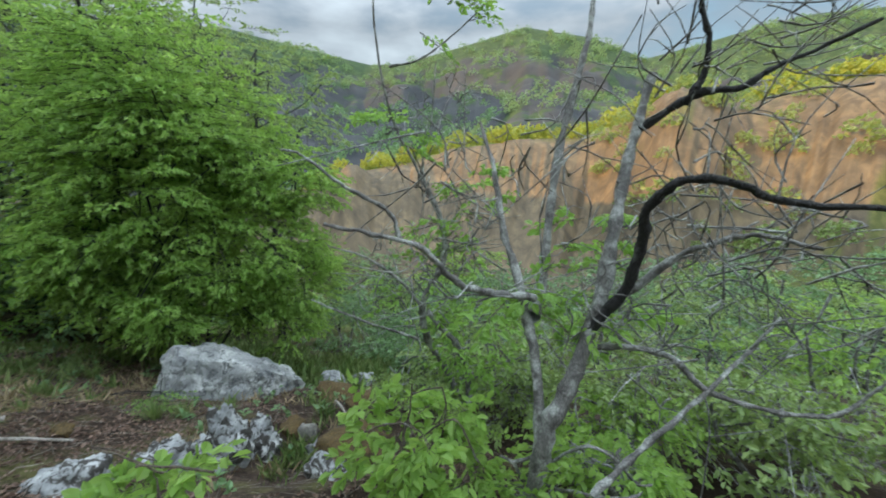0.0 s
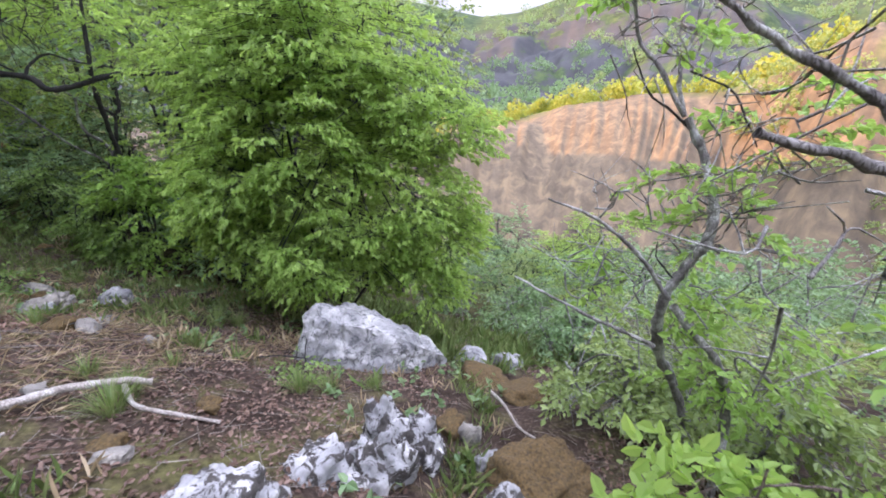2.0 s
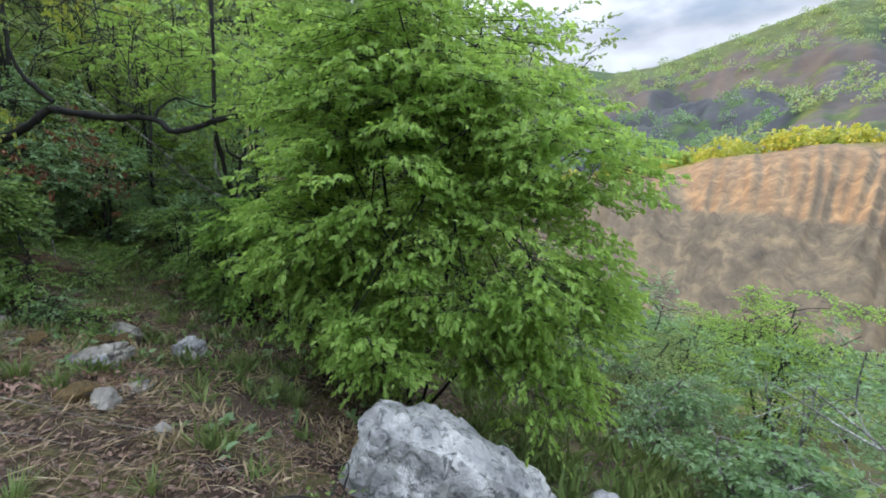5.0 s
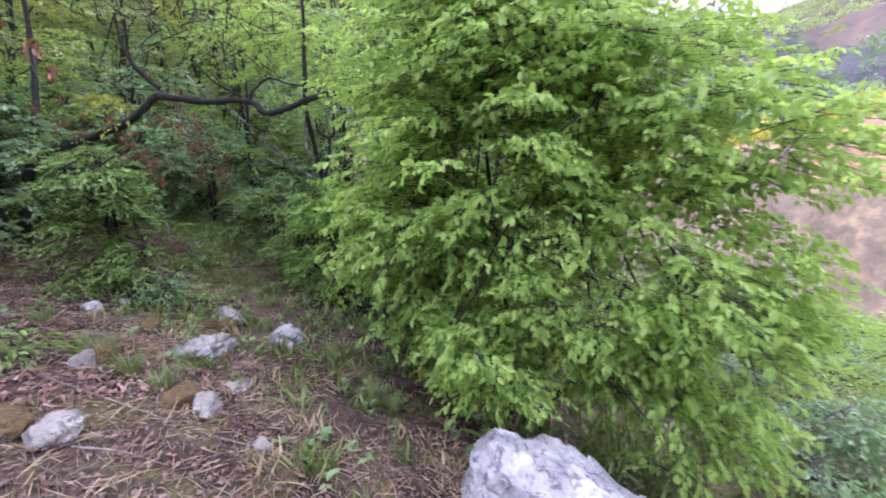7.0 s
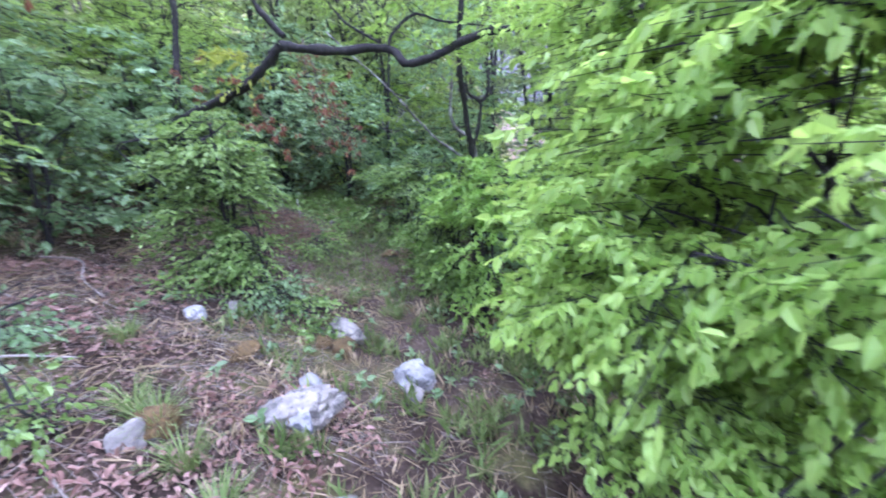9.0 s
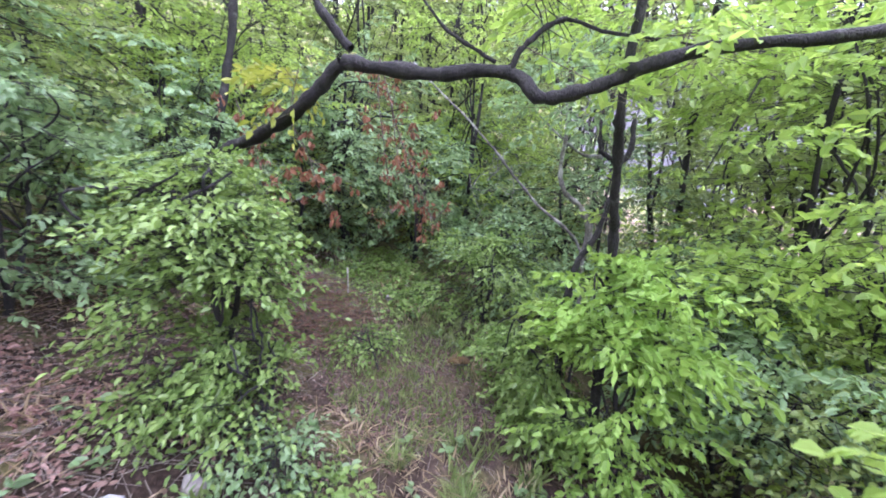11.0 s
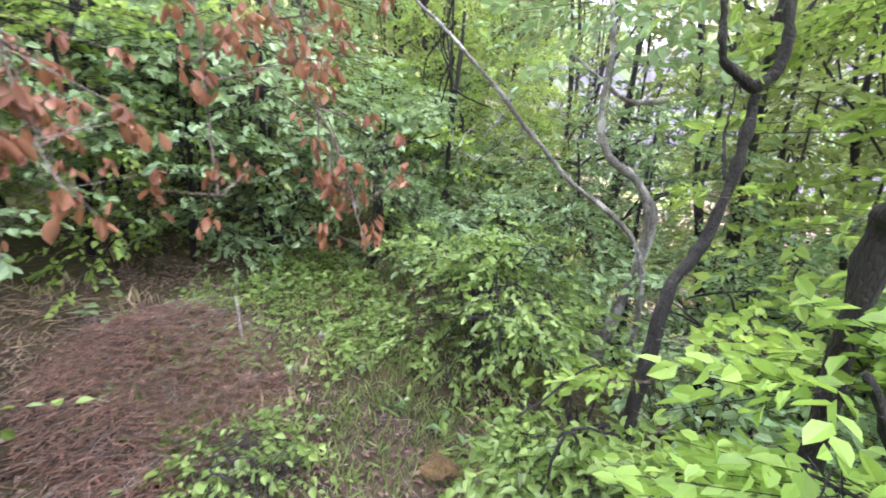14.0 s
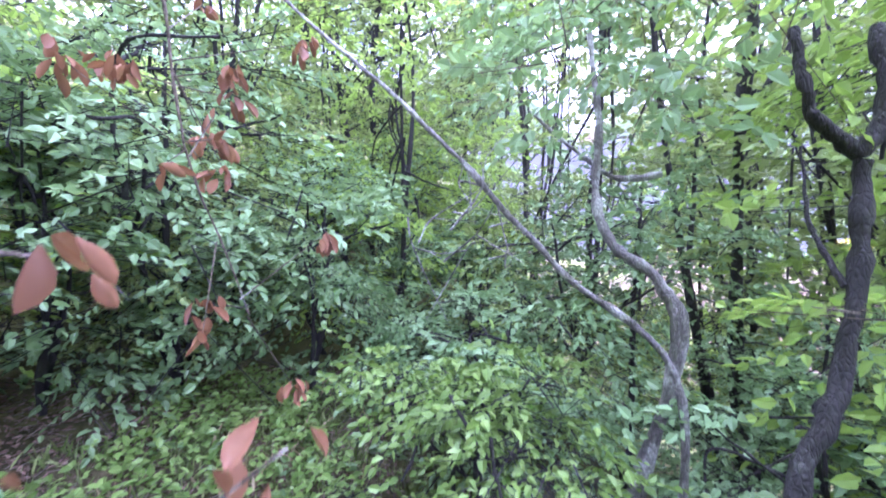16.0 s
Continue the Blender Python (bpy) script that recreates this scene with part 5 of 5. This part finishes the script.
fallen([(-1.15, 3.9, 0.05), (-1.0, 3.6, 0.10), (-0.85, 3.35, 0.06), (-0.6, 3.2, 0.05)], 0.014, 0.006, 6, "crooked dead stick at the slope's edge")
fallen([(-4.9, 2.3, 0.02), (-4.3, 2.62, 0.04), (-3.9, 2.9, 0.03), (-3.5, 3.3, 0.03)], 0.0046, 0.0026, 7, "long thin straw-coloured twig on the litter", STICK)
fallen([(-5.6, 3.1, 0.03), (-5.3, 3.3, 0.04), (-4.9, 3.5, 0.02)], 0.0046, 0.0020, 8, "thin straw-coloured twig on the litter", STICK)
fallen([(-5.43, 2.81, 0.02), (-5.36, 2.95, 0.03), (-5.29, 3.10, 0.02)], 0.004, 0.002, 10, "thin straight straw-coloured twig on the litter", STICK)
fallen([(-5.59, 1.79, 0.03), (-5.66, 2.03, 0.06), (-5.73, 2.26, 0.03)], 0.008, 0.005, 11, "pale stick lying on the bank")
fallen([(-5.30, 3.62, 0.02), (-5.43, 3.79, 0.04), (-5.60, 4.00, 0.03), (-5.79, 4.23, 0.03)], 0.009, 0.004, 12, "pale crooked stick beside the stones", STICK)
fallen([(-7.95, 0.60, 0.05), (-7.70, 0.90, 0.08), (-7.50, 1.22, 0.05)], 0.022, 0.015, 13, "bleached log lying across the bank")
fallen([(-4.02, 2.35, 0.03), (-3.88, 2.50, 0.05), (-3.75, 2.63, 0.02)], 0.005, 0.003, 14, "thin straw-coloured twig on the litter", STICK)
fallen([(-8.75, 4.02, 0.0), (-8.72, 4.03, 0.2), (-8.70, 4.02, 0.42)], 0.012, 0.008, 9, "broken upright stick beside the brush heap")

# ---------------------------------------------------------------- litter, grass and small twigs
def scatter(n, seed, x0, x1, y0, y1, thr=None, inv=False, scale=0.8):
    g = np.random.default_rng(seed)
    x, y = g.uniform(x0, x1, n), g.uniform(y0, y1, n)
    if thr is not None:
        k = fbm(x * scale + 5, y * scale + 11, 3) > thr
        k = ~k if inv else k
        x, y = x[k], y[k]
    return g, x, y, ground_z(x, y)


g, x, y, z = scatter(66000, 801, -11.0, 0.5, 0.6, 6.2, 0.62, True)
n = len(x)
me = leaf_mesh("leaf_litter", np.stack([x, y, z + 0.004 + 0.022 * g.random(n)], -1), g.normal(size=(n, 3)) * np.array([1, 1, 0.22]), g.normal(size=(n, 3)) * 0.35 + np.array([0, 0, 1]), 0.015 + 0.029 * g.random(n), LITTER, 0.55, 0.25, 0.2)
tagged(new("leaf_litter", me), "pinkish brown dead leaves strewn over the slope", "leaf litter", kind="stuff")

g, x, y, z = scatter(4200, 802, -10.5, 0.2, 0.8, 6.2)
a = np.stack([x, y, z + 0.012], -1)
d = g.normal(size=a.shape)
d[:, 2] = 0.05 * d[:, 2]
b = a + unit(d) * (0.06 + 0.22 * g.random(len(x)))[:, None]
b[:, 2] = ground_z(b[:, 0], b[:, 1]) + 0.012 + 0.03 * g.random(len(x))
tagged(new("ground_twigs", mesh_from("ground_twigs", *twig_arrays(a, b, np.array(0.0028)), STICK)), "thin dead twigs strewn over the litter", "twigs", kind="stuff")
g, x, y, z = scatter(9500, 804, -9.5, -3.0, 1.0, 4.4, 0.52, False, 1.3)
n = len(x)
me = leaf_mesh("straw_litter", np.stack([x, y, z + 0.01 + 0.04 * g.random(n)], -1), g.normal(size=(n, 3)) * np.array([1, 1, 0.25]) + np.array([0.3, 0.1, 0.08]), g.normal(size=(n, 3)) * 0.5 + np.array([0, 0, 1]), 0.05 + 0.11 * g.random(n), STRAW, 0.022, 0.2, 0.12)
tagged(new("straw_litter", me), "flattened dry straw lying on the litter", "dry grass", kind="stuff")
g, x, y, z = scatter(7000, 805, -8.0, -4.4, 1.0, 3.6, 0.52, False, 1.7)
n = len(x)
me = leaf_mesh("dry_fern", np.stack([x, y, z + 0.01 + 0.05 * g.random(n)], -1), g.normal(size=(n, 3)) * np.array([1, 1, 0.3]), g.normal(size=(n, 3)) * 0.6 + np.array([0, 0, 1]), 0.022 + 0.04 * g.random(n), FLAKE, 0.4, 0.4, 0.4)
tagged(new("dry_fern", me), "pinkish dry fern and leaves heaped on the bank", "leaf litter", kind="stuff")
g, x, y, z = scatter(1000, 803, -7.8, -4.8, 1.2, 3.6, 0.45)
a = np.stack([x, y, z + 0.015], -1)
d = g.normal(size=a.shape) * np.array([1, 1, 0.05])
b = a + unit(d) * (0.08 + 0.34 * g.random(len(x)) ** 2)[:, None]
b[:, 2] = ground_z(b[:, 0], b[:, 1]) + 0.015 + 0.06 * g.random(len(x))
tagged(new("pale_twigs", mesh_from("pale_twigs", *twig_arrays(a, b, np.array(0.0028)), STICK)), "pale bleached twigs heaped on the bank", "twigs", kind="stuff")


def grass(name, seed, count, blades, area, thr, mat, hmin, hmax, label):
    g, x, y, z = scatter(count, seed, *area, thr)
    n = len(x)
    X, Y = np.repeat(x, blades) + 0.05 * g.normal(size=n * blades), np.repeat(y, blades) + 0.05 * g.normal(size=n * blades)
    base = np.stack([X, Y, ground_z(X, Y) - 0.005], -1)
    way = np.concatenate([0.55 * g.normal(size=(n * blades, 2)), np.ones((n * blades, 1))], 1)
    me = leaf_mesh(name, base, way, g.normal(size=base.shape) * np.array([1, 1, 0.1]), hmin + (hmax - hmin) * g.random(n * blades), mat, 0.032, 0.1, 0.35)
    return tagged(new(name, me), label, "grass", kind="stuff")


grass("grass_tufts", 811, 400, 26, (-8.5, -1.0, 1.2, 6.0), 0.61, GRASS, 0.05, 0.19, "tufts of green grass in the litter")
grass("dry_grass", 812, 380, 14, (-10.5, -1.0, 1.2, 6.4), 0.52, STRAW, 0.05, 0.14, "dry straw-coloured grass in the litter")
grass("path_grass", 813, 620, 18, (-11.0, -6.8, 3.7, 6.0), 0.42, GRASS, 0.03, 0.11, "short grass along the path under trees")


def tuft(x, y, reach, blades, seed, mat=None):
    """One tuft: blades rising from a crown and bending outwards, each of three lengths."""
    g = np.random.default_rng(seed)
    a, lean = 2 * np.pi * g.random(blades), 0.25 + 0.75 * g.random(blades)
    out = np.stack([np.cos(a), np.sin(a), np.zeros(blades)], -1)
    side = np.stack([-np.sin(a), np.cos(a), np.zeros(blades)], -1)
    foot = out * (0.05 * g.random(blades) ** 0.5)[:, None]
    L = (reach * (0.5 + 0.6 * g.random(blades)))[:, None]
    rows = []
    for t, w in ((0.0, 0.0020), (0.4, 0.0024), (0.75, 0.0016), (1.0, 0.0003)):
        mid = foot + out * L * lean[:, None] * t * (0.35 + 0.5 * t) + np.array([0, 0, 1.0]) * L * t * (1 - 0.45 * lean[:, None] * t)
        rows += [mid - side * w, mid + side * w]
    o = (np.arange(blades) * 8)[:, None]
    f = np.concatenate([o + np.array([[2 * k, 2 * k + 1, 2 * k + 3, 2 * k + 2]]) for k in range(3)], 0)
    ob = new("grass_tuft", mesh_from("grass_tuft", np.stack(rows, 1).reshape(-1, 3), f, mat or GRASS))
    ob.location = (x, y, gz(x, y) - 0.01)
    return tagged(ob, "tuft of long green grass in the leaf litter", "grass", "grass tufts")


for k, (x, y, reach, blades) in enumerate([(-2.86, 2.12, 0.24, 150), (-2.98, 2.30, 0.20, 110), (-2.41, 3.01, 0.22, 150), (-2.28, 3.16, 0.18, 100), (-4.56, 2.82, 0.20, 130), (-4.07, 4.05, 0.26, 200), (-3.9, 4.12, 0.24, 150), (-4.85, 2.72, 0.22, 140), (-5.96, 2.42, 0.20, 120),
        (-5.10, 2.62, 0.24, 170), (-5.25, 2.52, 0.20, 110), (-3.35, 2.35, 0.16, 90), (-6.75, 4.05, 0.20, 110), (-6.5, 4.4, 0.22, 120), (-6.9, 4.5, 0.18, 90), (-3.2, 2.75, 0.14, 70), (-2.05, 3.45, 0.14, 80), (-1.9, 5.0, 0.22, 120), (-1.5, 5.15, 0.24, 130)]):
    tuft(x, y, reach, blades, 850 + k)
for k, (x, y, w, h, n) in enumerate([(-5.14, 2.10, 0.13, 0.16, 24), (-5.88, 1.91, 0.20, 0.22, 45), (-5.10, 2.26, 0.12, 0.22, 18), (-6.44, 3.50, 0.24, 0.22, 90), (-6.62, 3.30, 0.22, 0.26, 80), (-6.93, 2.83, 0.2, 0.22, 60), (-2.62, 3.25, 0.12, 0.14, 24)]):
    shrub(x, y, w, w, h, LEAF_DARK if k % 3 == 1 else LEAF_MOSSY, 870 + 9 * k, "small green seedling growing through the litter", n, 0.045, 7, 0.15, "seedling", "seedlings", floor=False, fan=3)
grass("slope_grass", 814, 600, 14, (-4.5, 1.5, 4.6, 9.5), 0.45, GRASS, 0.10, 0.30, "grass on the steep slope below")

g, x, y, z = scatter(420, 821, -9.8, -1.0, 1.2, 5.6, 0.54)
n = len(x) * 6
p = np.stack([np.repeat(x, 6), np.repeat(y, 6), np.repeat(z, 6) + 0.02 + 0.07 * g.random(n)], -1)
d = g.normal(size=(n, 3)) * np.array([1, 1, 0.3]) + np.array([0, 0, 0.35])
tagged(new("ground_herbs", leaf_mesh("ground_herbs", p, d, g.normal(size=(n, 3)) * 0.4 + np.array([0, 0, 1]), 0.03 + 0.05 * g.random(n), LEAF_DARK)), "small green herbs growing through the litter", "herbs", kind="stuff")

# Creeping herbs; the darker leaf colour also stands in for shade under the canopy.
g, x, y, z = scatter(520, 822, -10.8, -8.6, 3.6, 5.2, 0.50)
n = len(x) * 7
p = np.stack([np.repeat(x, 7), np.repeat(y, 7), np.repeat(z, 7) + 0.02 + 0.12 * g.random(n)], -1) + 0.05 * g.normal(size=(n, 3)) * np.array([1, 1, 0.2])
d = g.normal(size=(n, 3)) * np.array([1, 1, 0.25]) + np.array([0, 0, 0.1])
tagged(new("ground_cover", leaf_mesh("ground_cover", p, d, g.normal(size=(n, 3)) * 0.35 + np.array([0, 0, 1]), 0.03 + 0.04 * g.random(n), LEAF_MOSSY)), "dark green creeping herbs under the thicket, colour darkened for shade", "herbs", kind="stuff")

# ---------------------------------------------------------------- bushes across the valley
def far_bushes(name, seed, spots, flakes, label, mat):
    """Clumps of leafy flakes: x, y, radius, height."""
    g = np.random.default_rng(seed)
    P, D, N, S = [], [], [], []
    for x, y, r, h in spots:
        z = gz(x, y)
        d = unit(g.normal(size=(flakes, 3)))
        d[:, 2] = np.abs(d[:, 2])
        lump = 0.75 + 0.5 * g.random((flakes, 1))
        P.append(np.array([x, y, z]) + d * np.array([r, r, h]) * lump)
        D.append(d * 0.6 + 0.8 * g.normal(size=(flakes, 3)))
        N.append(d + 0.5 * g.normal(size=(flakes, 3)))
        S.append(r * (0.20 + 0.22 * g.random(flakes)))
    me = leaf_mesh(name, np.vstack(P), np.vstack(D), np.vstack(N), np.concatenate(S), mat, 0.8)
    return tagged(new(name, me), label, "bushes", kind="stuff")


def polar_spots(seed, count, a0, a1, r0, r1, s0, s1):
    g = np.random.default_rng(seed)
    a, r = np.radians(g.uniform(a0, a1, count)), g.uniform(r0, r1, count)
    s = g.uniform(s0, s1, count)
    return [(EYE0[0] - q * math.sin(t), EYE0[1] + q * math.cos(t), k, k * 1.3) for t, q, k in zip(a, r, s)]


# The yellow leaf colour puts the low sun's tint into the ridge bushes.
far_bushes("ridge_bushes", 901, polar_spots(901, 70, -50, 18, 116, 130, 1.4, 3.4), 150, "row of sunlit bushes on the far ridge", LEAF_YELLOW)
far_bushes("plateau_bushes", 902, polar_spots(902, 130, -60, 25, 130, 190, 1.5, 3.5), 110, "scattered bushes on the grassy plateau", LEAF_MID)
far_bushes("face_bushes", 903, polar_spots(903, 90, -60, -20, 70, 115, 1.0, 2.6), 110, "bushes on the sunlit eroded face", LEAF_OLIVE)
far_bushes("valley_bushes", 904, polar_spots(904, 260, -75, 40, 40, 64, 0.9, 2.2), 260, "green bushes on the slope down to the valley", LEAF_MID)
far_bushes("summit_woods", 906, polar_spots(906, 520, -60, 35, 640, 890, 5.0, 9.0), 60, "woods on the far summits", LEAF_DARK)
far_bushes("scree_woods", 905, polar_spots(905, 240, -60, 30, 220, 520, 3.0, 8.0), 70, "dark woods scattered on the grey slopes", LEAF_DARK)
